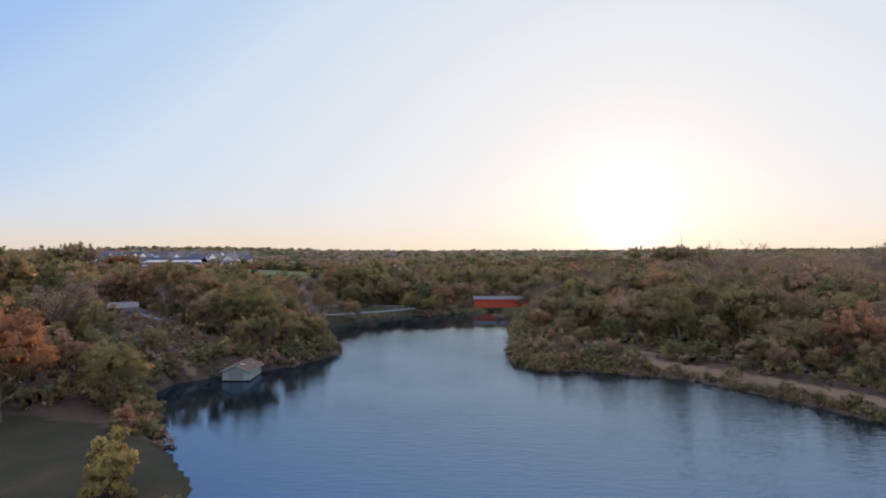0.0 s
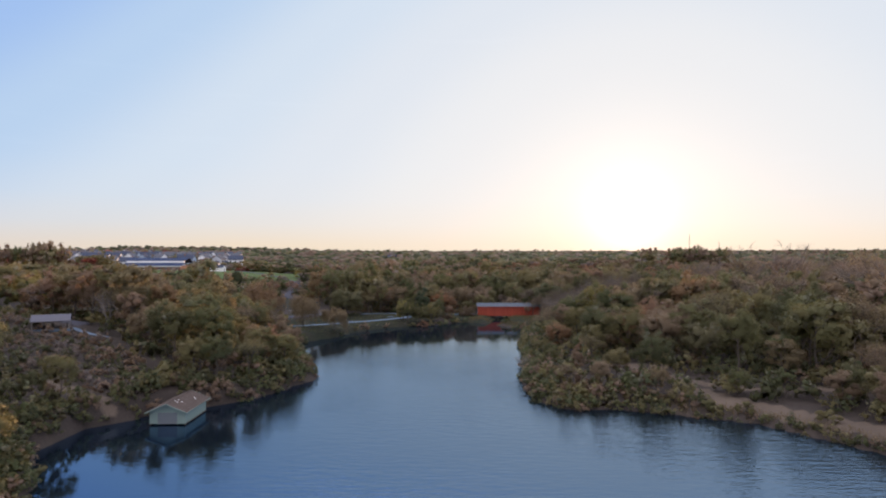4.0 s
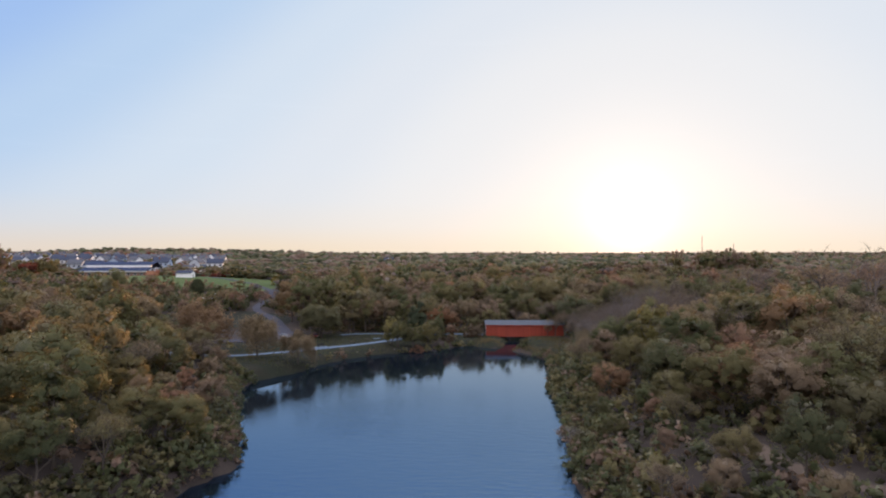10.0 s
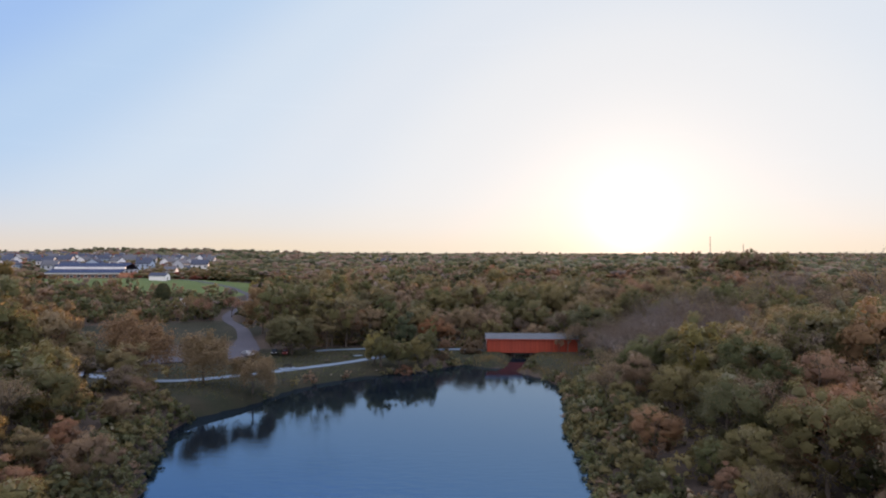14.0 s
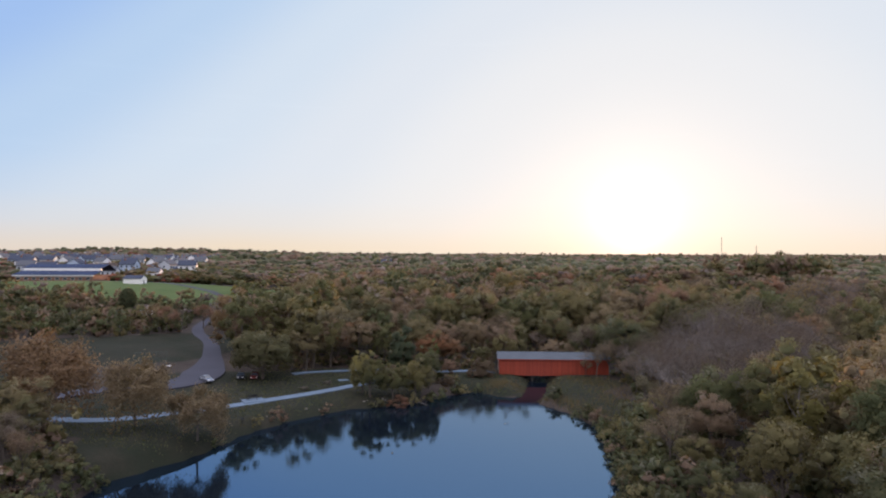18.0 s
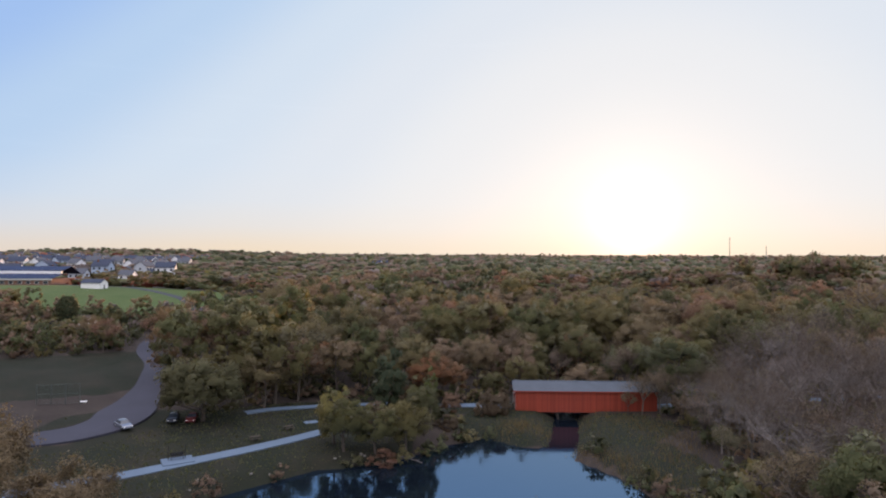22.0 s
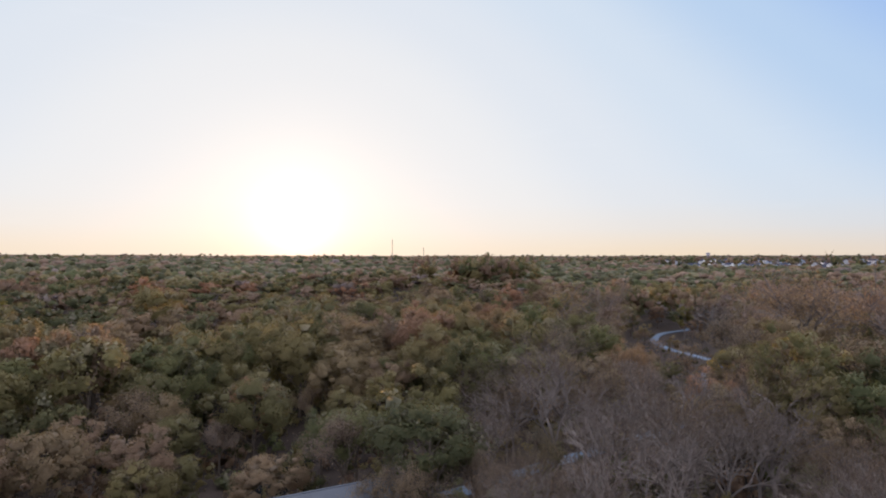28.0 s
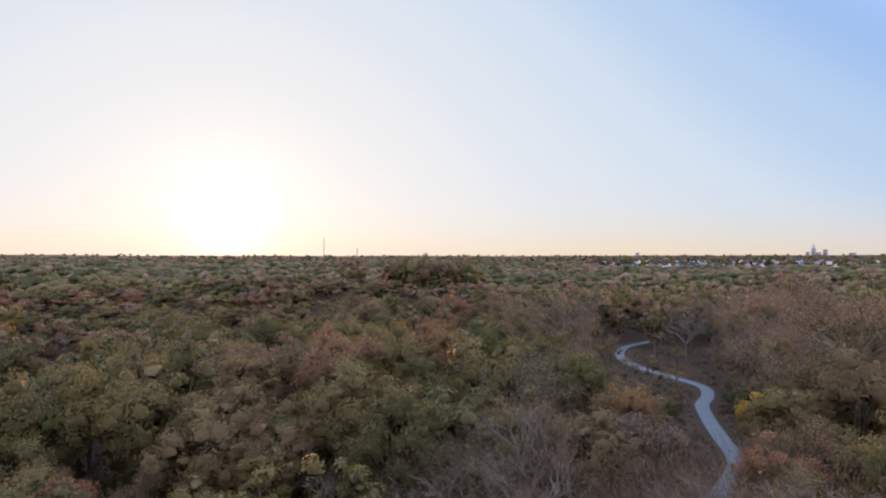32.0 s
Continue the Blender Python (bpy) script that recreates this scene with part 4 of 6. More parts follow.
# the woods round the lake: single trees near the water and under the flight, joined woods behind
X, Y = scatter(-230, 330, 66, 480, 9.3)
CLOSED = open_ground(X, Y)
NEAR = line_distance(X, Y, FLIGHT)
SHORE = shore_distance(X, Y)
STANDS = sorted(zip(NEAR, X, Y, CLOSED, SHORE))
STANDS = [s for s in STANDS if not s[3] and not (-78 < s[1] < -30 and s[2] < 121) and s[4] > 3.2 and not (s[1] > 110 and s[2] < 120)]
for near, x, y, closed, shore in STANDS:
    kind = choose(x, y)
    if kind == "bare" and shore < 24 and not bare_stand(x, y):
        kind = "maple"
    size, tall = rng.uniform(0.70, 1.36) * (0.58 + 0.56 * float(step(shore, 3, 32))), rng.uniform(0.76, 1.08)
    if 10 < x < 62 and y < 215:
        size *= 0.6 + 0.27 * float(step(shore, 6, 42))
    if x > 46 and y < 172:
        if shore < 10:
            continue
        size *= 0.82
    if kind == "bare":
        size *= 0.95
    if -22 < x < 72 and 341 < y < 384:
        size *= 0.76
    if kind == "bare" and x > 195:
        size *= 1.3
    if x < -66 and y > 300:
        size *= 0.46
    if open_view(x, y):
        size *= 0.33 if kind in ("airy", "poplar", "bare") else 0.45
    if x < -100 and y < 330:
        size *= 1.0 if x > -122 or y < 190 else 0.92
    if near < 66 and kind in ("oak", "maple", "green") and can_add(kind + "_near"):
        plant(kind + "_near", x, y, size, tall=tall)
    elif near < (240 if kind == "poplar" else 150) and can_add(kind):
        plant(kind, x, y, size, tall=tall)
    else:
        tone = TONES[kind][int(rng.integers(len(TONES[kind])))]
        far_tree(wood, PLAIN_CROWNS, x, y, size, tall, tone)
# the thick stand of bare trees beside the bridge
X, Y = scatter(40, 106, 275, 360, 7.0)
for x, y, shut in zip(X, Y, open_ground(X, Y)):
    if not shut and bare_stand(x, y):
        stand = ("bare", "bare", "bare", "bare", "airy", "airy", "green")[int(rng.integers(7))]
        plant(stand, x, y, rng.uniform(0.65, 0.95) * (1.0 if stand == "bare" else 0.7 if stand == "airy" else 0.5), tall=rng.uniform(0.9, 1.1))
flush(wood, "woods", "mixed autumn woods of olive, brown and rust trees behind the shore", WOOD_LEAVES)

# shrubs close to the water's edge
X, Y = scatter(-80, 110, 60, 335, 2.35)
S = shore_distance(X, Y)
clear = lawn_mask(X, Y) | sand_mask(X, Y) | ((X > -57) & (X < -44.5) & (Y > 144) & (Y < 161)) | ((X > -4) & (X < 49) & (Y > 296)) | ((X < -28) & (Y < 92))
bank = [(x, y, s) for x, y, s, c in zip(X, Y, S, clear) if -0.3 < s < 6.5 and (not c or rng.uniform() < 0.02)]
rng.shuffle(bank)
thicket = []
for k, (x, y, s) in enumerate(bank):
    if k < LIMIT - 10:
        plant("shrub", x, y, rng.uniform(0.5, 1.05) * (0.7 + 0.08 * s), tall=rng.uniform(0.7, 1.1))
    else:
        thicket.append((x, y, s))

# undergrowth that closes the woods down to the ground
under = {"verts": [], "faces": [], "index": [], "normals": [], "n": 0}
BUSHES = [crown_arrays(6000 + k, 2.4, 4.6, -1.5, 11, 140, 0.36, 0.0, 0.4, 1, (0.22, 0.36), 0.1, 0.5) for k in range(5)]
X, Y = scatter(-190, 240, 84, 420, 6.6)
X2, Y2 = scatter(-74, 112, 86, 300, 9.0)
X, Y = np.concatenate([X, X2]), np.concatenate([Y, Y2])
for x, y, s, shut, near in zip(X, Y, shore_distance(X, Y), lawn_mask(X, Y) | meadow_mask(X, Y) | sand_mask(X, Y), line_distance(X, Y, FLIGHT)):
    if s < 3.5 or shut or near > 165 or (-78 < x < -30 and y < 106) or (-150 < x < -58 and 296 < y < min(350, 343 + 0.7 * (x + 137))) or (10 < x < 49 and 312 < y < 344) or (20 < x < 43 and 292 < y < 314) or (-58 < x < -44 and 143 < y < 162):
        continue
    if min(float(line_distance(np.array(x), np.array(y), TRAIL_FAR)) - 2.8, float(line_distance(np.array(x), np.array(y), ROAD)) - 8, float(line_distance(np.array(x), np.array(y), CREEK[:4])) - 3, float(line_distance(np.array(x), np.array(y), DIRT_TRACK)) - 3.4, float(line_distance(np.array(x), np.array(y), TRAIL_FAR[3:9])) - 3.8, float(line_distance(np.array(x), np.array(y), TRAIL_FAR[8:14])) - 4.4) < 0:
        continue
    thin = float(line_distance(np.array(x), np.array(y), CLEARING)) < 11
    if thin and float(line_distance(np.array(x), np.array(y), [(-124, 216), (-101, 207), (-89, 198.5)])) < 5:
        continue
    far_tree(under, BUSHES, x, y, rng.uniform(1.0, 1.8) * (0.62 if thin else 0.4 if open_view(x, y) else 1.0), rng.uniform(0.8, 1.3) * (0.8 if thin else 1.0), (2, 6, 2, 5)[int(rng.integers(4))] if thin else (0, 2, 6, 1, 0, 6, 6)[int(rng.integers(7))])
for x, y, s in thicket:
    far_tree(under, BUSHES, x, y, rng.uniform(0.8, 1.4) * (0.75 + 0.06 * s), rng.uniform(0.7, 1.1), (0, 1, 6, 6, 2, 0)[int(rng.integers(6))])
# low brush on the clearing and at the foot of the woods behind the paths
X, Y = scatter(-132, -58, 148, 226, 3.4)
X2, Y2 = scatter(-48, 14, 340.5, 347, 3.0)
X3, Y3 = scatter(46, 74, 330, 337.5, 3.4)
for x, y in zip(np.concatenate([X, X2, X3]), np.concatenate([Y, Y2, Y3])):
    p, q = np.array(x), np.array(y)
    slope = x < -55
    if slope and (float(line_distance(p, q, CLEARING)) > 12 or float(line_distance(p, q, [(-124, 216), (-101, 207), (-89, 198.5)])) < 4.5):
        continue
    if float(shore_distance(p, q)) < 2 or bool(sand_mask(p, q)) or float(line_distance(p, q, TRAIL_BACK)) < 3 or float(line_distance(p, q, TRAIL_FAR)) < 2.6:
        continue
    far_tree(under, BUSHES, x, y, rng.uniform(0.55, 0.95) if slope else rng.uniform(0.6, 1.2), rng.uniform(0.6, 1.0), (2, 2, 6, 5, 6)[int(rng.integers(5))] if slope else (0, 1, 2, 6, 4)[int(rng.integers(5))])
# knee-high growth beside the far trail
X, Y = scatter(104, 222, 336, 448, 2.6)
D = line_distance(X, Y, TRAIL_FAR)
for x, y, d in zip(X, Y, D):
    if (2.3 if y < 372 else 3.2) < d < 8:
        far_tree(under, BUSHES, x, y, rng.uniform(0.24, 0.42), rng.uniform(0.6, 1.0), (0, 2, 5, 4, 6)[int(rng.integers(5))])
# brush that hangs over the water's edge
for a, b in zip(LAKE[2:-4], LAKE[3:-3]):
    n = int(math.hypot(b[0] - a[0], b[1] - a[1]) / 1.3)
    for k in range(n):
        u = (k + rng.uniform(0.2, 0.8)) / n
        x, y = a[0] + (b[0] - a[0]) * u, a[1] + (b[1] - a[1]) * u
        side = (b[1] - a[1], a[0] - b[0])
        long = math.hypot(*side)
        push = rng.uniform(-0.9, 1.3)
        s = 1 if float(shore_distance(x + side[0] / long, y + side[1] / long)) > 0 else -1
        x2, y2 = x + s * side[0] / long * push, y + s * side[1] / long * push
        p, q = np.array(x2), np.array(y2)
        open_bank = bool(lawn_mask(p, q)) or bool(sand_mask(p, q))
        if (open_bank and rng.uniform() > 0.04) or (-57 < x < -44.5 and 143 < y < 162) or (10 < x < 32 and y > 300):
            continue
        far_tree(under, BUSHES, x2, y2, rng.uniform(0.45, 1.05) * (0.5 if x > 46 else 1.0), rng.uniform(0.7, 1.15), (0, 1, 6, 1, 2, 6)[int(rng.integers(6))], z=max(-0.1, ground_at(x2, y2)))
# the hedge between the ball field and the meadow
X, Y = scatter(-230, -72, 325, 432, 4.6)
for x, y in zip(X, Y):
    if y < 344 + 0.7 * (x + 137) or y < 318 or bool(meadow_mask(np.array(x), np.array(y))) or bool(lawn_mask(np.array(x), np.array(y))) or float(line_distance(np.array(x), np.array(y), ROAD)) < 5 or np.hypot(x + 123, y - 404) < 10:
        continue
    far_tree(under, BUSHES, x, y, rng.uniform(1.0, 1.7), rng.uniform(0.9, 1.5), (6, 1, 6, 0, 2, 6)[int(rng.integers(6))])
flush(under, "undergrowth", "tangled undergrowth of brown and olive bushes beneath the trees", WOOD_LEAVES)

# the hills beyond: woods that thin into the distance
far = {"verts": [], "faces": [], "index": [], "normals": [], "n": 0}
dist = 300.0
while dist < 4300:
    gap = 10.0 if dist < 640 else (0.0138 * dist if dist < 1350 else 0.030 * dist)
    for a in np.arange(radians(-52), radians(86), gap / dist):
        a2, d2 = a + rng.uniform(-0.4, 0.4) * gap / dist, dist + rng.uniform(-0.4, 0.4) * gap
        x, y = 10 + d2 * math.sin(a2), 170 + d2 * math.cos(a2)
        if -226 < x < 326 and y < 478:
            continue
        p, q = np.array(x), np.array(y)
        if y < 800 and (bool(meadow_mask(p, q)) or float(line_distance(p, q, ROAD)) < 7):
            continue
        estate = bool(town(p, q))
        if estate and rng.uniform() < 0.30:
            continue
        if d2 > 1250 and waves(x, y, 520, 6) > 0.45:
            continue
        kind = choose(x, y)
        slope = 50 < math.degrees(math.atan2(x - 30, y - 290)) < 78 and 820 < math.hypot(x - 30, y - 290) < 1500
        if slope and rng.uniform() < 0.66:
            continue
        low = 0.42 if slope else 0.6 if (x < -60 and y < 1000) else (0.75 if 40 < x < 420 and 480 < y < 700 else 1.0)
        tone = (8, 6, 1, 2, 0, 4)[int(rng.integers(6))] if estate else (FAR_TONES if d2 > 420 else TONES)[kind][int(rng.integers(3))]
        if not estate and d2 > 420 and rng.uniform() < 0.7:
            # beyond 640 m the leaf tone is darkened further against that light
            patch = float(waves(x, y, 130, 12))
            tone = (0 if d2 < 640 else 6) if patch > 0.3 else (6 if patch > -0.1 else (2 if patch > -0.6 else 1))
        size = rng.uniform(0.9, 1.25) * (1.1 if d2 < 640 else 1.6)
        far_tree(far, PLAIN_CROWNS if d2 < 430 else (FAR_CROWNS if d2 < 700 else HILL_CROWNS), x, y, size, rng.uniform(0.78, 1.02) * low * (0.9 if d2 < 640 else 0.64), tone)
    dist += gap
# the tree line on the ridges that stand against the sky
for d0, step_m in ((1120, 8.5), (1400, 10.0), (1750, 12.0)):
    for a in np.arange(radians(-50), radians(84), step_m / d0):
        d2 = d0 + rng.uniform(-70, 70)
        x, y = 10 + d2 * math.sin(a), 170 + d2 * math.cos(a)
        swell_up = float(waves(a * 100, d0, 9.0, 4)) + float(waves(a * 100, d0, 2.6, 9)) * 0.6
        top = 33.5 + d2 / 1079 * (7.0 + 2.2 * max(-0.6, swell_up) + rng.uniform(-1.5, 2.2))
        size, z = rng.uniform(0.7, 1.25), ground_at(x, y)
        if top - z < 4 or rng.uniform() < 0.12:
            continue
        tall = min(1.7, (top - z) / (14.0 * size))
        far_tree(far, FAR_CROWNS, x, y, size, tall, (0, 2, 6, 1, 4, 6)[int(rng.integers(6))], z=top - 12.0 * size * tall)
# tall groups on the near ridge and on the hill behind the meadow
for cx, cy, rx, ry, n, top in ((206, 556, 34, 12, 26, 38.6), (212, 562, 9, 7, 6, 41.0), (-278, 447, 20, 14, 16, 41.5), (-318, 452, 26, 12, 16, 37.0), (-243, 446, 22, 10, 12, 34.0)):
    for k in range(n):
        x, y = cx + rng.uniform(-1, 1) * rx, cy + rng.uniform(-1, 1) * ry
        size, z = rng.uniform(0.9, 1.25), ground_at(x, y)
        far_tree(far, PLAIN_CROWNS, x, y, size, (top + rng.uniform(-3.5, 1.0) - z) / (14.3 * size), (0, 2, 1, 0, 4)[int(rng.integers(5))])
far_tree(far, PLAIN_CROWNS, -234, 437, 1.2, 0.75, 8)
far_tree(far, PLAIN_CROWNS, -241, 441, 1.0, 0.8, 8)
flush(far, "distant_woods", "distant autumn woods rolling to the horizon", WOOD_LEAVES)

# ---------------------------------------------------------------- the covered bridge


def covered_bridge():
    """A red board-sided bridge with a low grey roof. Its own x runs along the deck."""
    x0, x1, wide = 0.0, 30.5, 5.6
    root = thing("covered_bridge", 16.1, 337.6, 2.1, -0.6, "long red board-sided covered bridge with a grey-blue gable roof", "bridge")
    h, eave, ridge = wide / 2, 4.25, 5.75
    BOARD = mesh_of("board", boxes((0.002, 0.238, -0.02, 0.02, 0.0, eave + 0.33)), RED_BOARD)
    part("deck", boxes((x0, x1, -h, h, -0.05, 0.12)), DARK_WOOD, root, "dark plank deck")
    for y in (-h + 0.35, 0.0, h - 0.35):
        part("girder", boxes((x0 - 0.6, x1 + 0.6, y - 0.18, y + 0.18, -0.55, -0.06)), DARK_WOOD, root)
    for side in (-1, 1):
        g = random.Random(5 + side)
        for k in range(127):
            plank = part("board", None, RED_BOARD, root, mesh=BOARD)
            plank.matrix_basis = pose(x0 + k * 0.24, side * (h + 0.03) + g.uniform(-0.012, 0.012), -0.45 + g.uniform(-0.05, 0.05))
        for z in (0.3, 2.0, 3.7):
            part("nailing_rail", boxes((x0, x1, side * (h - 0.09) - 0.04, side * (h - 0.09) + 0.04, z, z + 0.12)), DARK_WOOD, root)
        part("wall_plate", boxes((x0, x1, side * (h - 0.07) - 0.05, side * (h - 0.07) + 0.05, eave - 0.3, eave - 0.05)), DARK_WOOD, root)
        bm = bmesh.new()
        for k in range(9):
            a = x0 + 0.4 + k * (x1 - x0 - 0.8) / 9
            b = a + (x1 - x0 - 0.8) / 9
            for p, q in (((a, 0.1), (b, eave - 0.3)), ((b, 0.1), (a, eave - 0.3))):
                tube(bm, (p[0], side * (h - 0.2), p[1]), (q[0], side * (h - 0.2), q[1]), 0.09, 0.09, 4)
        part("truss", bm, DARK_WOOD, root, "dark crossed lattice timbers")
    over, out = 0.45, 0.55
    for side in (-1, 1):
        rows = 12
        for k in range(rows):
            bm = bmesh.new()
            u0, u1 = k / rows, (k + 1) / rows
            y0, y1 = side * (h + over) * (1 - u0), side * (h + over) * (1 - u1)
            z0, z1 = eave - 0.16 + (ridge - eave + 0.16) * u0, eave - 0.16 + (ridge - eave + 0.16) * u1
            a = [bm.verts.new(c) for c in ((x0 - out, y0, z0 + 0.075), (x1 + out, y0, z0 + 0.075), (x1 + out, y1, z1 + 0.05), (x0 - out, y1, z1 + 0.05), (x0 - out, y0, z0), (x1 + out, y0, z0))]
            bm.faces.new(a[:4])
            bm.faces.new((a[4], a[5], a[1], a[0]))
            part("shingle_course", bm, SHINGLE_GREY, root)
        part("soffit", prism(bmesh.new(), [(x0 - out, eave - 0.18), (x1 + out, eave - 0.18), (x1 + out, eave - 0.12), (x0 - out, eave - 0.12)], side * (h + over), side * (h - 0.02)), DARK_WOOD, root)
        part("fascia_board", boxes((x0 - out, x1 + out, side * (h + over) - 0.02, side * (h + over) + 0.02, eave - 0.32, eave - 0.10)), RED_BOARD, root)
    part("ridge_cap", boxes((x0 - out, x1 + out, -0.16, 0.16, ridge - 0.02, ridge + 0.10), bevel=0.03), SHINGLE_GREY, root)
    for at, sign in ((x0, -1), (x1, 1)):
        for k in range(-14, 14):
            ya, yb = k * h / 14 + 0.008, (k + 1) * h / 14 - 0.008
            mid = abs(ya + yb) / 2
            low = -0.1 if mid >= h - 0.75 else (3.1 if mid >= h - 1.15 else 3.35)
            part("gable_board", boxes((at - 0.03, at + 0.03, ya, yb, low, ridge - 0.12 - (ridge - eave) * mid / h)), RED_BOARD, root)
        part("portal_trim", boxes((at + sign * 0.05 - 0.03, at + sign * 0.05 + 0.03, -h + 0.72, -h + 0.82, 0.1, 3.3), (at + sign * 0.05 - 0.03, at + sign * 0.05 + 0.03, h - 0.82, h - 0.72, 0.1, 3.3), (at + sign * 0.05 - 0.03, at + sign * 0.05 + 0.03, -h + 0.72, h - 0.72, 3.3, 3.42)), WHITE, root)
        g = random.Random(17)
        for row in range(5):
            y = -h
            while y < h - 0.2:
                wd = min(g.uniform(0.5, 0.95), h - y)
                j, z = g.uniform(-0.04, 0.04), -2.62 + row * 0.42
                near_face, far_face = (at - 1.0, at + 0.5) if sign < 0 else (at - 0.5, at + 1.0)
                part("abutment_stone", boxes((near_face + j, far_face + j, y + 0.01, y + wd - 0.01, z, z + 0.41), bevel=0.03), STONE, root)
                y += wd
    for x in (9.2, 16.2):
        for y in (-h + 0.4, 0.0, h - 0.4):
            bm = bmesh.new()
            tube(bm, (x, y, -3.2), (x, y, -0.5), 0.20, 0.18, 10)
            part("pile", bm, DARK_WOOD, root)
        part("cap_beam", boxes((x - 0.2, x + 0.2, -h, h, -0.75, -0.50), bevel=0.02), DARK_WOOD, root)
    return root


covered_bridge()


def approach_fence(x, y, turn, length):
    root = thing("wooden_fence", x, y, ground_at(x, y), turn, "low grey timber rail fence at the bridge approach", "fence", "fences at the bridge")
    for k in range(int(length / 2) + 1):
        part("post", boxes((k * 2 - 0.07, k * 2 + 0.07, -0.07, 0.07, -0.5, 1.1), bevel=0.015), GREY_WOOD, root)
    for z in (0.45, 0.9):
        part("rail", boxes((0, length, -0.09, -0.03, z, z + 0.14), bevel=0.01), GREY_WOOD, root)
    return root


approach_fence(9.2, 335.6, 2, 6)
approach_fence(46.6, 335.4, 6, 6)

# ---------------------------------------------------------------- the boathouse


def boathouse():
    root = thing("boathouse", -50.6, 148.4, 0.0, 1.0, "small pale green boathouse with a brown gable roof over water", "boathouse")
    h, deep, eave, ridge = 3.15, 10.2, 2.65, 4.0
    for side in (-1, 1):
        wall = part("side_wall", boxes((side * h - 0.02, side * h + 0.02, 0, deep, 0.30, eave)), MINT, root, "pale green lapped boards")
        for k in range(11):
            z = 0.30 + k * 0.215
            part("lap_board", boxes((side * h - 0.035, side * h + 0.035, 0, deep, z, z + 0.205)), MINT, wall)
    for face_y, name in ((0.0, "front_wall"), (deep, "back_wall")):
        wall = None
        for k in range(18):
            z = 0.30 + k * 0.205
            half = h - 0.04 if z < eave else max(0.15, (h + 0.2) * (1 - (z - eave + 0.2) / (ridge - eave)))
            spans = ((-half, -1.78), (1.78, half)) if z < 2.25 and face_y == 0 else ((-half, half),)
            for xa, xb in spans:
                board = part("lap_board" if wall else name, boxes((xa, xb, face_y - 0.035, face_y + 0.035, z, z + 0.195)), MINT, wall or root, "" if wall else "pale green boarded gable end")
                wall = wall or board
    door = part("boat_door", boxes((-1.76, 1.76, -0.02, 0.02, 0.22, 2.28)), DOOR_GREY, root, "grey overhead door")
    for k in range(4):
        for j in range(4):
            part("door_panel", boxes((-1.68 + j * 0.85, -0.90 + j * 0.85, -0.035, -0.021, 0.30 + k * 0.49, 0.72 + k * 0.49), bevel=0.004), DOOR_GREY, door)
    part("door_frame", boxes((-1.90, -1.77, -0.06, 0.05, 0.2, 2.42), (1.77, 1.90, -0.06, 0.05, 0.2, 2.42), (-1.77, 1.77, -0.06, 0.05, 2.29, 2.42)), MINT, root)
    for side in (-1, 1):
        part("corner_board", boxes((side * h - 0.07, side * h + 0.07, -0.07, 0.05, 0.25, eave)), MINT, root)
        bm, rows, g = bmesh.new(), 13, random.Random(31)
        for k in range(rows):
            u0, u1 = k / rows, (k + 1) / rows
            xa, xb = side * (h + 0.62) * (1 - u0), side * (h + 0.62) * (1 - u1)
            za, zb = eave - 0.22 + (ridge + 0.22 - eave) * u0, eave - 0.22 + (ridge + 0.22 - eave) * u1
            y = -0.75
            while y < deep + 0.7:
                y2 = min(y + g.uniform(0.7, 1.1), deep + 0.75)
                lift = g.uniform(0.045, 0.075)
                a = [bm.verts.new(c) for c in ((xa, y, za + lift), (xa, y2 - 0.015, za + lift), (xb, y2 - 0.015, zb + 0.03), (xb, y, zb + 0.03), (xa, y, za - 0.03), (xa, y2 - 0.015, za - 0.03))]
                bm.faces.new(a[:4])
                bm.faces.new((a[4], a[5], a[1], a[0]))
                y = y2
        part("roof_slope", bm, SHINGLE_BROWN, root, "worn brown shingles with pale patches")
        bm = bmesh.new()
        a = [bm.verts.new(c) for c in ((side * (h + 0.60), -0.72, eave - 0.25), (side * (h + 0.60), deep + 0.72, eave - 0.25), (0, deep + 0.72, ridge - 0.06), (0, -0.72, ridge - 0.06))]
        bm.faces.new(a)
        part("roof_deck", bm, GREY_WOOD, root)
        for y in (-0.76, deep + 0.76):
            bm = bmesh.new()
            a = [bm.verts.new(c) for c in ((side * (h + 0.64), y - 0.02, eave - 0.36), (0, y - 0.02, ridge - 0.14), (0, y - 0.02, ridge + 0.06), (side * (h + 0.64), y - 0.02, eave - 0.16))]
            b = [bm.verts.new(v.co + Vector((0, 0.04, 0))) for v in a]
            bm.faces.new(a)
            bm.faces.new(b[::-1])
            for k in range(4):
                bm.faces.new((a[k - 1], a[k], b[k], b[k - 1]))
            part("barge_board", bm, MINT, root)
        part("gutter_board", boxes((side * (h + 0.63) - 0.03, side * (h + 0.63) + 0.03, -0.75, deep + 0.75, eave - 0.36, eave - 0.2)), MINT, root)
    part("ridge_cap", boxes((-0.14, 0.14, -0.76, deep + 0.76, ridge + 0.05, ridge + 0.12), bevel=0.02), SHINGLE_BROWN, root)
    for (x, y, wx_, wy_) in ((0.4, 2.3, 0.26, 0.20), (0.9, 2.0, 0.2, 0.3), (1.3, 3.1, 0.3, 0.16), (0.7, 3.3, 0.16, 0.22), (2.2, 7.2, 0.34, 0.14), (1.9, 7.6, 0.2, 0.2)):
        z = ridge + 0.10 - (ridge + 0.22 - eave) * x / (h + 0.62)
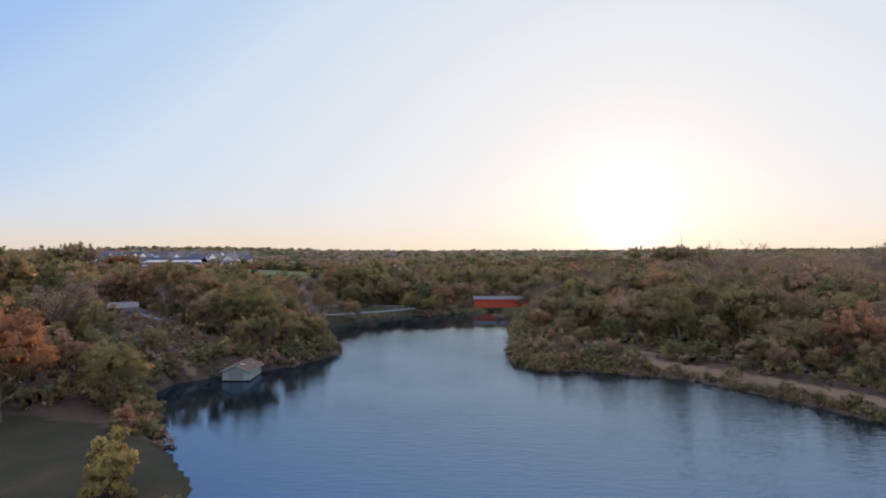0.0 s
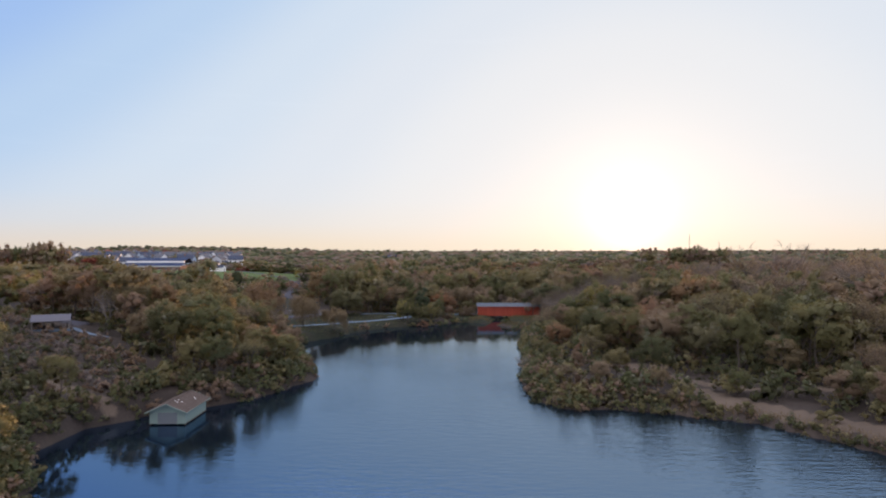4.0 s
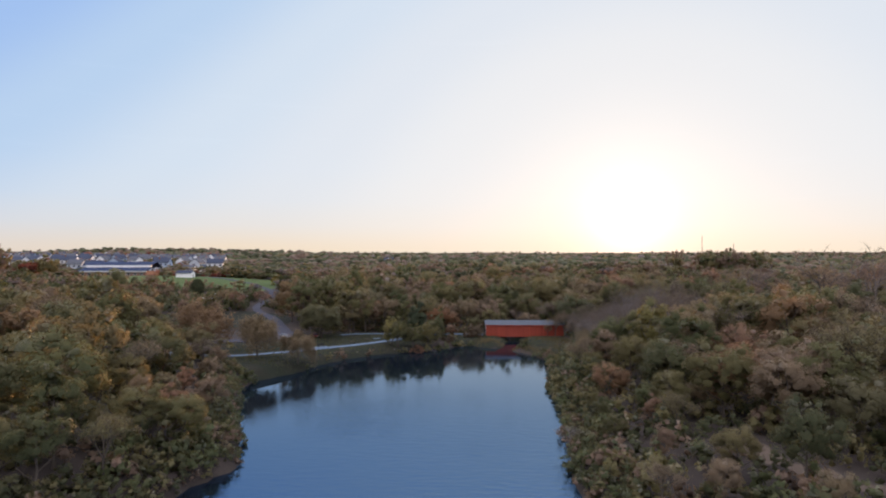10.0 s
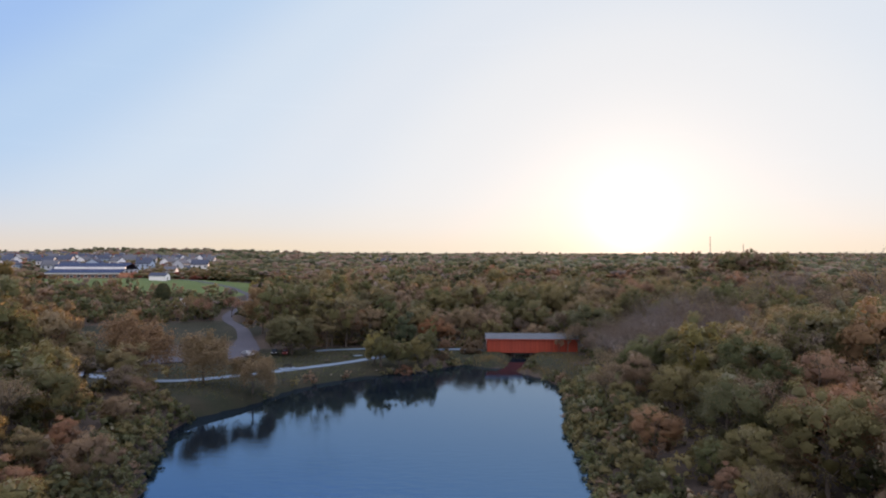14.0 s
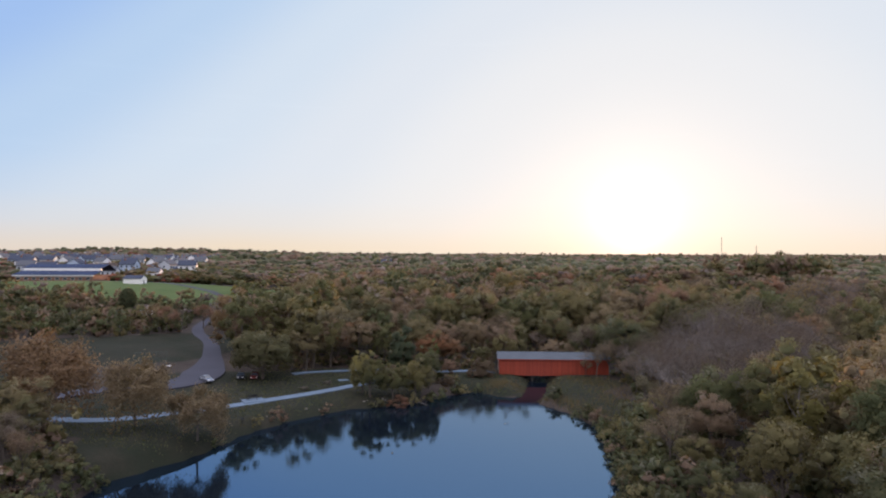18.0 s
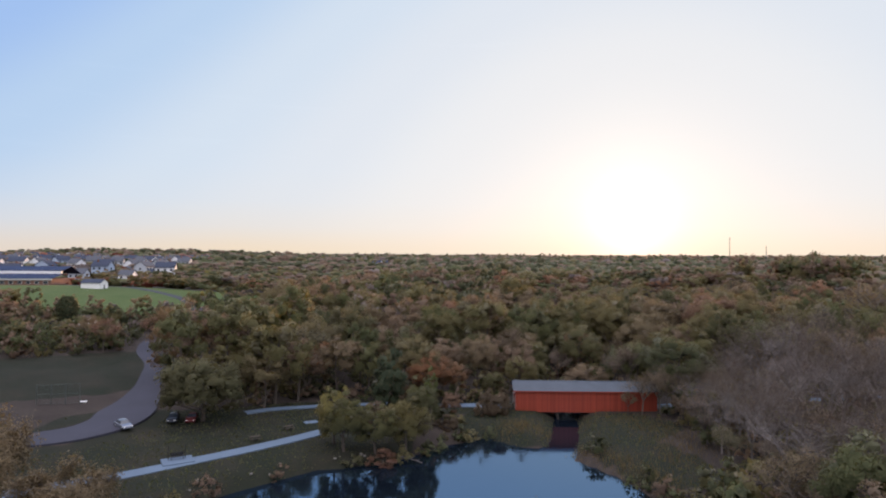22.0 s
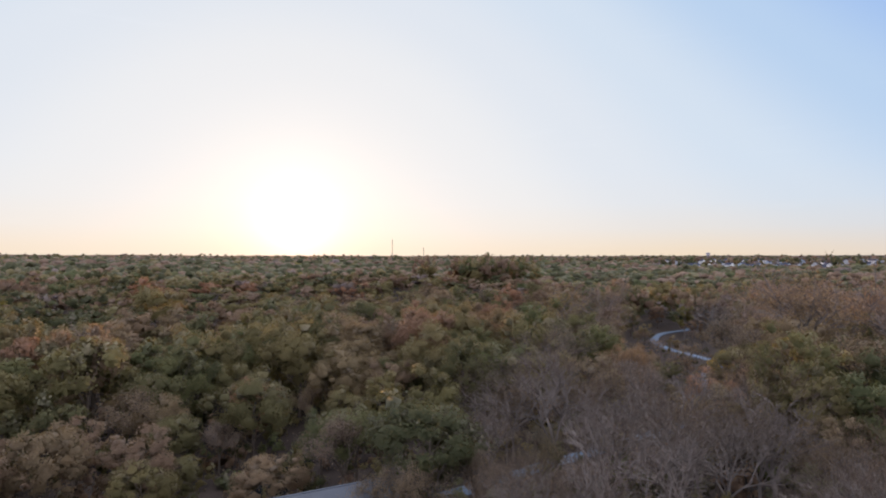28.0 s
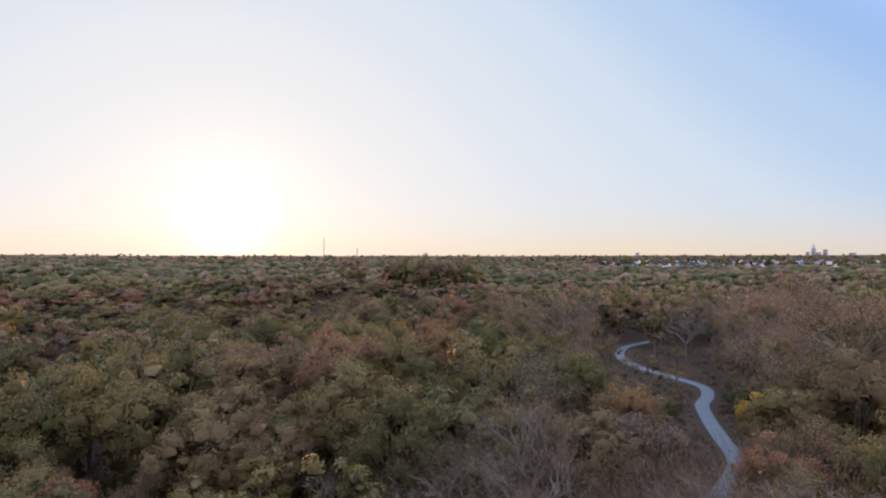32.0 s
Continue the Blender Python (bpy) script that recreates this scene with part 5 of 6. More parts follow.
        tilt = Matrix.Translation((x, y, z)) @ Matrix.Rotation(math.atan2(ridge + 0.22 - eave, h + 0.62), 4, "Y")
        part("pale_patch", box(bmesh.new(), -wx_ / 2, wx_ / 2, -wy_ / 2, wy_ / 2, 0.0, 0.02, m=tilt), WHITE, root, "pale patch on the shingles")
    for x in (-h, 0, h):
        for y in (0.2, deep / 2, deep - 0.2):
            if x == 0 and y < 1:
                continue
            bm = bmesh.new()
            tube(bm, (x, y, -2.4), (x, y, 0.32), 0.15, 0.14, 8)
            part("pile", bm, DARK_WOOD, root)
    for side in (-1, 1):
        part("sill_beam", boxes((side * h - 0.12, side * h + 0.12, 0, deep, 0.10, 0.29)), DARK_WOOD, root)
    return root


boathouse()


def park_shelter(x, y, turn, wide, deep):
    """An open picnic shelter: six posts under a low gable roof."""
    root = thing("park_shelter", x, y, ground_at(x, y), turn, "open picnic shelter with a low pale grey roof on the hillside", "shelter")
    for px in (-wide / 2 + 0.4, 0, wide / 2 - 0.4):
        for py in (-deep / 2 + 0.4, deep / 2 - 0.4):
            part("post", boxes((px - 0.09, px + 0.09, py - 0.09, py + 0.09, -0.6, 2.2), bevel=0.015), GREY_WOOD, root)
    for side in (-1, 1):
        bm = bmesh.new()
        a = [bm.verts.new((px, py, pz + dz)) for dz in (0.10, 0.0) for px, py, pz in ((-wide / 2, side * deep / 2, 2.15), (wide / 2, side * deep / 2, 2.15), (wide / 2, 0, 3.7), (-wide / 2, 0, 3.7))]
        bm.faces.new(a[:4])
        bm.faces.new(a[4:][::-1])
        for k in range(4):
            bm.faces.new((a[k - 1], a[k], a[k + 4], a[k + 3]))
        part("roof_slope", bm, STEEL_ROOF, root, "pale grey metal roofing")
        part("eave_beam", boxes((-wide / 2 + 0.2, wide / 2 - 0.2, side * (deep / 2 - 0.4) - 0.07, side * (deep / 2 - 0.4) + 0.07, 2.0, 2.2)), GREY_WOOD, root)
    part("floor_slab", boxes((-wide / 2 + 0.1, wide / 2 - 0.1, -deep / 2 + 0.1, deep / 2 - 0.1, -0.5, 0.08)), CONCRETE, root)
    return root


park_shelter(-104, 198, 27, 9.0, 6.4)
# ---------------------------------------------------------------- houses


def house(name, kind, wide, deep, storeys, wall, roof, label, group, wing=False, porch=True, plain_walls=False):
    """A timber-sided house with gable roof, windows with frames, door, chimney and garage wing."""
    root = thing(name, 0, 0, -200 - kind * 30, 0, label, "house", group)
    tall = 2.8 * storeys + 0.4
    h = deep / 2
    rise = h * 0.72
    bm = boxes((-wide / 2, wide / 2, -h, h, -1.5, tall))
    for x in (-wide / 2, wide / 2):
        a = [bm.verts.new(c) for c in ((x, -h, tall), (x, h, tall), (x, 0, tall + rise))]
        bm.faces.new(a)
    part("wall", bm, wall, root)
    for side in (-1, 1):
        bm = bmesh.new()
        lo, hi_ = (side * (h + 0.45), tall - 0.45 * rise / h), (0.0, tall + rise)
        a = [bm.verts.new((x, y, z + dz)) for dz in (0.22, 0.0) for x, (y, z) in ((-wide / 2 - 0.4, lo), (wide / 2 + 0.4, lo), (wide / 2 + 0.4, hi_), (-wide / 2 - 0.4, hi_))]
        bm.faces.new(a[:4])
        bm.faces.new(a[4:][::-1])
        for k in range(4):
            bm.faces.new((a[k - 1], a[k], a[k + 4], a[k - 1 + 4]))
        part("roof_slope", bm, roof, root)
    part("chimney", boxes((wide * 0.22, wide * 0.22 + 0.8, 0.4, 1.2, tall + rise * 0.4, tall + rise + 0.9)), BRICK, root)
    if plain_walls:
        return root
    for s in range(storeys):
        n = 3 if wide > 9 else 2
        for k in range(n):
            x = (k - (n - 1) / 2) * wide / n
            for side in (-1, 1):
                y = side * (h + 0.02)
                part("window", boxes((x - 0.60, x + 0.60, y - 0.04, y + 0.04, 0.9 + 2.8 * s, 2.25 + 2.8 * s)), GLASS, root)
    for side in (-1, 1):
        x = side * (wide / 2 + 0.02)
        part("window", boxes((x - 0.04, x + 0.04, -0.6, 0.6, 0.9 + 2.8 * (storeys - 1), 2.2 + 2.8 * (storeys - 1))), GLASS, root)
    if wing:
        bm = boxes((-wide / 2 - 4.5, -wide / 2 - 0.01, -h - 0.8, h * 0.5, -1.5, 2.9))
        part("garage", bm, wall, root)
        bm = bmesh.new()
        ym, yl = -h * 0.25 - 0.4, (h * 1.5 + 0.8) / 2
        for s in (-1, 1):
            a = [bm.verts.new(c) for c in ((-wide / 2 - 4.9, ym + s * (yl + 0.4), 2.75), (-wide / 2, ym + s * (yl + 0.4), 2.75), (-wide / 2, ym, 4.7), (-wide / 2 - 4.9, ym, 4.7))]
            bm.faces.new(a)
        a = [bm.verts.new(c) for c in ((-wide / 2 - 4.49, ym - yl, 2.9), (-wide / 2 - 4.49, ym + yl, 2.9), (-wide / 2 - 4.49, ym, 4.6))]
        bm.faces.new(a)
        part("garage_roof", bm, roof, root)
        part("garage_door", boxes((-wide / 2 - 3.9, -wide / 2 - 0.7, -h - 0.86, -h - 0.80, 0.0, 2.2)), WHITE, root)
    if porch:
        part("door", boxes((wide * 0.12, wide * 0.12 + 1.0, -h - 0.07, -h - 0.01, 0.0, 2.1)), BRICK, root)
    return root


ESTATE = "houses of the estate on the hill"
patterns = [
    house("house", 0, 11, 8.5, 2, SIDINGS[0], HOUSE_ROOFS[0], "white two-storey house with a slate-blue gable roof", ESTATE, wing=True),
    house("house", 1, 9.5, 8, 2, SIDINGS[1], HOUSE_ROOFS[2], "grey two-storey house with a grey gable roof", ESTATE),
    house("house", 2, 12, 9, 1, SIDINGS[2], HOUSE_ROOFS[1], "cream single-storey house with a brown gable roof", ESTATE, wing=True),
    house("house", 3, 10, 8, 2, SIDINGS[3], HOUSE_ROOFS[0], "pale blue two-storey house with a slate gable roof", ESTATE),
    house("house", 4, 8.5, 8, 2, SIDINGS[0], HOUSE_ROOFS[2], "white two-storey house with a grey gable roof", ESTATE, wing=True),
]
placed = set()


def put_house(k, x, y, turn, size=1.0):
    m = pose(x, y, ground_at(x, y) + 0.15, 0, 0, turn) @ Matrix.Scale(1.14, 4)
    if k not in placed:
        placed.add(k)
        patterns[k].matrix_basis = m
        return patterns[k]
    return copy_thing(patterns[k], m)


hr = random.Random(12)
for row in range(10):
    y0 = 630 + row * 50
    for k in range(17):
        x, y = -150 - row * 13 - k * 27 + hr.uniform(-7, 7), y0 + hr.uniform(-9, 9) + 0.10 * k * 20
        if not bool(town(np.array(x + 6.0), np.array(y))) or (x < -205 and y < 600):
            continue
        put_house(hr.randrange(5), x, y, hr.choice((0, 90, 180, 20, -15, 70)) + hr.uniform(-8, 8))
# houses too far off to show their windows
FAR_HOUSES = [house("house", 20 + k, 11, 8.5, 2, SIDINGS[k], HOUSE_ROOFS[k % 3], text, "houses on the far slope", plain_walls=True)
              for k, text in ((0, "small white far-off house with a slate roof"), (1, "small grey far-off house with a brown roof"), (3, "small pale blue far-off house with a slate roof"))]
used = set()


def put_far(k, x, y, turn, group):
    m = pose(x, y, ground_at(x, y) + 0.3, 0, 0, turn)
    ob = FAR_HOUSES[k]
    if k in used:
        ob = copy_thing(ob, m)
    used.add(k)
    ob.matrix_basis = m
    ob["group"] = group


for k in range(96):
    a, d = radians(hr.uniform(50, 76)), hr.uniform(850, 1420)
    put_far(k % 3, 30 + d * math.sin(a), 290 + d * math.cos(a), hr.uniform(0, 180), "houses on the far slope")
for k in range(18):
    a, d = radians(hr.choice((hr.uniform(-3, 8), hr.uniform(-12, -4)))), hr.uniform(620, 820)
    put_far(k % 3, 36 + d * math.sin(a), 300 + d * math.cos(a), hr.uniform(0, 180), "houses among the far trees")
for k in range(5):
    if k not in placed:
        put_house(k, -330, 800 + k * 30, 0)


def shed(x, y, turn, wide, deep, tall, wall, roof, label, name="shed"):
    root = thing(name, x, y, ground_at(x, y), turn, label, "shed")
    h = wide / 2
    bm = boxes((-h, h, 0, deep, -0.5, tall))
    for y_ in (0, deep):
        bm.faces.new([bm.verts.new(c) for c in ((-h, y_, tall), (h, y_, tall), (0, y_, tall + h * 0.6))])
    part("wall", bm, wall, root)
    for s in (-1, 1):
        bm = bmesh.new()
        a = [bm.verts.new((x_, y_, z_ + dz)) for dz in (0.12, 0.0) for x_, y_, z_ in ((s * (h + 0.35), -0.35, tall - 0.2), (s * (h + 0.35), deep + 0.35, tall - 0.2), (0, deep + 0.35, tall + h * 0.6), (0, -0.35, tall + h * 0.6))]
        bm.faces.new(a[:4])
        bm.faces.new(a[4:][::-1])
        for k in range(4):
            bm.faces.new((a[k - 1], a[k], a[k + 4], a[k + 3]))
        part("roof_slope", bm, roof, root)
    part("door", boxes((-0.55, 0.55, -0.06, -0.01, 0.0, 2.05)), DOOR_GREY, root)
    return root


shed(-169, 503, 84, 5.6, 10.5, 3.0, WHITE, HOUSE_ROOFS[0], "white barn with a dark blue gable roof at the meadow's edge", "barn")
shed(-118.0, 406.0, 70, 4.6, 6.0, 2.6, WHITE, HOUSE_ROOFS[1], "small white shed beside the dark cedar")
shed(72.5, 304.5, -20, 3.4, 4.4, 2.4, SIDINGS[3], HOUSE_ROOFS[2], "small pale grey shed half hidden in the woods")


def school():
    root = thing("school", -238, 534, ground_at(-238, 534), 6, "long low brick school with slate-blue roofs and a white clerestory", "school")
    part("wall", boxes((-25, 21, 0, 26, -3, 3.6)), BRICK, root)
    part("roof_edge", boxes((-25.5, 21.5, -0.8, 0.0, 3.2, 3.9)), WHITE, root)
    for ya, za, yb, zb in ((-1.0, 3.9, 10.0, 6.0), (10.0, 8.0, 20.0, 10.2), (30.5, 6.0, 20.0, 10.2)):
        bm = bmesh.new()
        a = [bm.verts.new((x_, y_, z_ + dz)) for dz in (0.2, 0.0) for x_, y_, z_ in ((-26, ya, za), (22, ya, za), (22, yb, zb), (-26, yb, zb))]
        bm.faces.new(a[:4])
        bm.faces.new(a[4:][::-1])
        for k in range(4):
            bm.faces.new((a[k - 1], a[k], a[k + 4], a[k + 3]))
        part("roof_slope", bm, SHINGLE_BLUE, root, "slate-blue metal roofing")
    part("clerestory", boxes((-25, 21, 10.05, 12, 6.4, 7.9)), WHITE, root, "white clerestory band")
    for k in range(10):
        x = -22.5 + k * 4.5
        win = part("window", boxes((x - 1.2, x + 1.2, -0.06, 0.02, 0.9, 2.7)), WHITE, root)
        part("pane", boxes((x - 1.08, x + 1.08, -0.09, -0.062, 1.0, 2.6)), GLASS, win)
    return root


school()

# ---------------------------------------------------------------- masts and the far city


def mast(x, y, top, label):
    z = ground_at(x, y)
    root = thing("radio_mast", x, y, z, 12, label, "radio mast", "radio masts on the ridge")
    high, r = top - z, 0.55
    for k in range(3):
        a = k * 2.094
        part("leg", tube(bmesh.new(), (r * math.cos(a), r * math.sin(a), -1), (r * math.cos(a), r * math.sin(a), high), 0.16, 0.16, 5), STEEL, root)
    bm = bmesh.new()
    n = int(high / 2.2)
    for j in range(n):
        z0, z1 = j * high / n, (j + 1) * high / n
        for k in range(3):
            a, b = k * 2.094, (k + 1) * 2.094
            tube(bm, (r * math.cos(a), r * math.sin(a), z0), (r * math.cos(b), r * math.sin(b), z1), 0.07, 0.07, 3)
    part("lattice", bm, STEEL, root)
    part("antenna", tube(bmesh.new(), (0, 0, high), (0, 0, high + 3), 0.12, 0.05, 5), STEEL, root)
    return root


mast(491.9, 1267.2, 74, "tall thin lattice radio mast on the wooded ridge")
mast(527.0, 1213.0, 58, "shorter thin lattice radio mast on the wooded ridge")


def tower(x, y, wide, deep, high, label, crown=0):
    root = thing("office_tower", x, y, ground_at(x, y), 20, label, "skyscraper", "towers of the far city")
    part("shaft", boxes((-wide / 2, wide / 2, -deep / 2, deep / 2, -5, high)), HAZY, root)
    n = max(2, int(high / 9))
    for k in range(n):
        z = high * (k + 0.3) / n
        part("window_band", boxes((-wide / 2 - 0.3, wide / 2 + 0.3, -deep / 2 - 0.3, deep / 2 + 0.3, z, z + high / n * 0.35)), GLASS, root)
    for k in range(crown):
        f = 0.75 - 0.22 * k
        part("crown_tier", boxes((-wide / 2 * f, wide / 2 * f, -deep / 2 * f, deep / 2 * f, high + k * 9, high + k * 9 + 9)), HAZY, root)
    if crown:
        bm = bmesh.new()
        bmesh.ops.create_cone(bm, cap_ends=True, segments=4, radius1=wide * 0.22, radius2=0.5, depth=16)
        bmesh.ops.translate(bm, vec=(0, 0, high + crown * 9 + 8), verts=bm.verts)
        part("spire", bm, HAZY, root)
    return root


def far_place(azimuth, d):
    return 36 + d * math.sin(radians(azimuth)), 300 + d * math.cos(radians(azimuth))


for az_, d_, w_, t_, c_, text in ((67.6, 4450, 30, 44, 2, "tall stepped office tower with a pointed top in the distance"), (68.4, 4450, 30, 38, 0, "square office tower in the distance"),
                                  (67.95, 4420, 34, 20, 0, "low office block of the far city"), (67.2, 4430, 26, 22, 0, "low office block of the far city"),
                                  (70.2, 4460, 44, 18, 0, "wide office block of the far city"), (54.0, 4300, 22, 20, 0, "lone far tower on the horizon")):
    tower(*far_place(az_, d_), w_, w_ * 0.8, t_, text, c_)

# ---------------------------------------------------------------- trees that stand out
FOLIAGE_ORANGE = leaf_material("orange_leaves", [(0.225, 0.118, 0.070), (0.225, 0.118, 0.070)])
FOLIAGE_GOLD = leaf_material("gold_leaves", [(0.215, 0.195, 0.08), (0.215, 0.195, 0.08)])
FOLIAGE_AMBER = leaf_material("amber_leaves", [(0.34, 0.235, 0.06), (0.34, 0.235, 0.06)])
FOLIAGE_PINK = leaf_material("dusky_red_leaves", [(0.21, 0.12, 0.09), (0.21, 0.12, 0.09)])
FOLIAGE_BRUSH = leaf_material("brown_brush_leaves", [(0.115, 0.088, 0.066), (0.115, 0.088, 0.066)])
FOLIAGE_OLIVE = leaf_material("olive_grey_leaves", [(0.108, 0.108, 0.062), (0.108, 0.108, 0.062)])
FOLIAGE_DARK = leaf_material("dark_green_leaves", [(0.060, 0.080, 0.052), (0.060, 0.080, 0.052)])
FOLIAGE_RUSSET = leaf_material("russet_brown_leaves", [(0.190, 0.128, 0.082), (0.190, 0.128, 0.082)])
FOLIAGE_TAN = leaf_material("tan_leaves", [(0.170, 0.132, 0.086), (0.170, 0.132, 0.086)])
LAKESIDE_TREES = (
    ("maple_near", -73, 101, 1.45, 0.95, FOLIAGE_ORANGE, "large spreading maple in orange autumn leaf on the lawn"),
    ("green_near", -60, 111, 1.05, 0.85, None, "dark green tree leaning over the cove"),
    ("green_near", -66, 119, 0.9, 0.8, None, "dark green tree leaning over the cove"),
    ("round_shrub", -52.0, 100.8, 1.0, 1.0, FOLIAGE_PINK, "small dusky red shrub at the water's edge"),
    ("tall_shrub", -40.2, 74.2, 1.15, 0.95, FOLIAGE_GOLD, "tall dense golden shrub on the near lawn"),
    ("full_ash", -42.4, 271.0, 0.90, 0.86, FOLIAGE_TAN, "small tan-leaved tree beside the trail"),
    ("full_ash", -55.3, 275, 1.2, 0.92, FOLIAGE_TAN, "spreading tan-leaved tree beside the trail"),
    ("full_ash", -73, 276, 1.62, 0.95, FOLIAGE_RUSSET, "tall orange-brown tree beside the trail"),
    ("green_near", -64, 257, 0.72, 0.7, None, "low dark green tree at the cove"),
    ("green_near", -76, 258, 0.75, 0.7, None, "low dark green tree at the cove"),
    ("airy", -84, 268, 0.95, 1.0, FOLIAGE_PINK, "thin pinkish tree beside the trail"),
    ("maple_near", -143, 248, 1.25, 0.85, FOLIAGE_GOLD, "rounded yellowing tree above the clearing"),
    ("low_oak", -45.6, 318.8, 1.38, 0.82, FOLIAGE_OLIVE, "wide spreading oak over the parking area"),
    ("oak", -37, 329, 1.0, 0.8, None, "low spreading oak beside the side path"))
BRIDGE_TREES = (
    ("willow", -16.4, 306.6, 1.32, 0.95, None, ""),
    ("willow", -18.6, 309.5, 0.95, 1.35, FOLIAGE_GOLD, "yellowing willow beside the trail"),
    ("willow", -11.0, 306.8, 1.22, 0.85, None, ""),
    ("willow", -6.0, 310.0, 1.22, 0.95, None, ""),
    ("round_shrub", -9.5, 305.2, 0.9, 0.7, FOLIAGE_PINK, "low russet shrub at the water's edge"),
    ("vine", -2.0, 321.5, 1.05, 1.25, None, ""),
    ("round_shrub", 1.4, 321.8, 0.85, 0.75, FOLIAGE_BRUSH, "low brown shrub at the water's edge"),
    ("airy", -95, 372, 0.8, 0.9, FOLIAGE_PINK, "thin pinkish-tan tree in the hedge"), ("airy", -104, 380, 0.75, 0.9, FOLIAGE_TAN, "thin tan tree in the hedge"), ("airy", -88, 386, 0.8, 0.85, FOLIAGE_PINK, "thin pinkish-tan tree in the hedge"),
    ("tall_shrub", -11.0, 331.2, 1.5, 1.2, FOLIAGE_DARK, "dense oval dark green tree leafy to the ground beside the path"),
    ("maple_near", -3.0, 341.5, 1.0, 0.85, FOLIAGE_ORANGE, "round russet tree behind the path"),
    ("maple", -31, 345, 1.1, 0.8, FOLIAGE_ORANGE, "russet tree at the edge of the woods"),
    ("round_shrub", 11.6, 332.2, 1.35, 1.1, FOLIAGE_BRUSH, "dark brown shrub beside the bridge end"), ("round_shrub", -12.5, 323.0, 1.2, 0.9, FOLIAGE_BRUSH, "dense brown shrub beside the trail"), ("round_shrub", -8.5, 327.0, 1.1, 0.9, None, "dense shrub beside the trail"), ("bare", 20.6, 197.0, 0.36, 0.9, None, "small leafless tree leaning over the water"),
    ("round_shrub", 8.6, 330.6, 0.8, 0.8, FOLIAGE_BRUSH, "dark brown shrub beside the bridge end"),
    ("airy", 42.4, 331.4, 0.62, 0.9, FOLIAGE_TAN, "thin tan tree beside the bridge"), ("airy", 45.6, 329.5, 0.66, 1.0, None, "thin brown tree beside the bridge"), ("green_near", 50.5, 327.5, 0.55, 0.85, None, "small dark green tree beside the bridge"), ("maple_near", 47.5, 322.0, 0.5, 0.9, FOLIAGE_BRUSH, "small brown tree on the creek bank"), ("oak_near", 53.0, 320.5, 0.55, 0.9, None, "small oak on the creek bank"), ("airy", 49.0, 316.0, 0.55, 0.9, None, "thin brown tree on the creek bank"), ("green_near", 46.5, 310.5, 0.45, 0.9, None, "small dark green tree on the creek bank"), ("airy", 56.0, 331.5, 0.7, 1.0, None, "thin brown tree beside the far trail"), ("maple_near", 51.5, 308.5, 0.5, 0.9, FOLIAGE_BRUSH, "small brown tree on the creek bank"),
    ("airy", 39.6, 332.1, 0.36, 1.0, None, "thin tan tree beside the bridge"),
    ("bare", 47.5, 331, 0.75, 1.0, None, ""),
    ("yellow", 131, 349, 0.9, 1.0, FOLIAGE_AMBER, "golden cottonwood among bare trees"),
    ("poplar", 168, 363, 1.1, 1.0, None, ""), ("poplar", 177, 370, 1.15, 1.05, None, ""), ("poplar", 188, 377, 1.1, 1.0, None, ""), ("poplar", 200, 384, 1.1, 1.1, None, ""), ("poplar", 196, 372, 1.0, 1.0, None, ""),
    ("cedar", -126, 405, 0.98, 1.0, None, ""), ("cedar", -172, 432, 0.55, 0.9, None, ""), ("cedar", -96, 452, 0.75, 1.1, None, ""))
for kind, x, y, size, tall, leaf, text in LAKESIDE_TREES + BRIDGE_TREES:
    ob = plant(kind, x, y, size, tall=tall, label=text)
    if leaf:
        slot = next(c for c in ob.children if not c.name.startswith("trunk")).material_slots[0]
        slot.link = "OBJECT"
        slot.material = leaf

# ---------------------------------------------------------------- cars


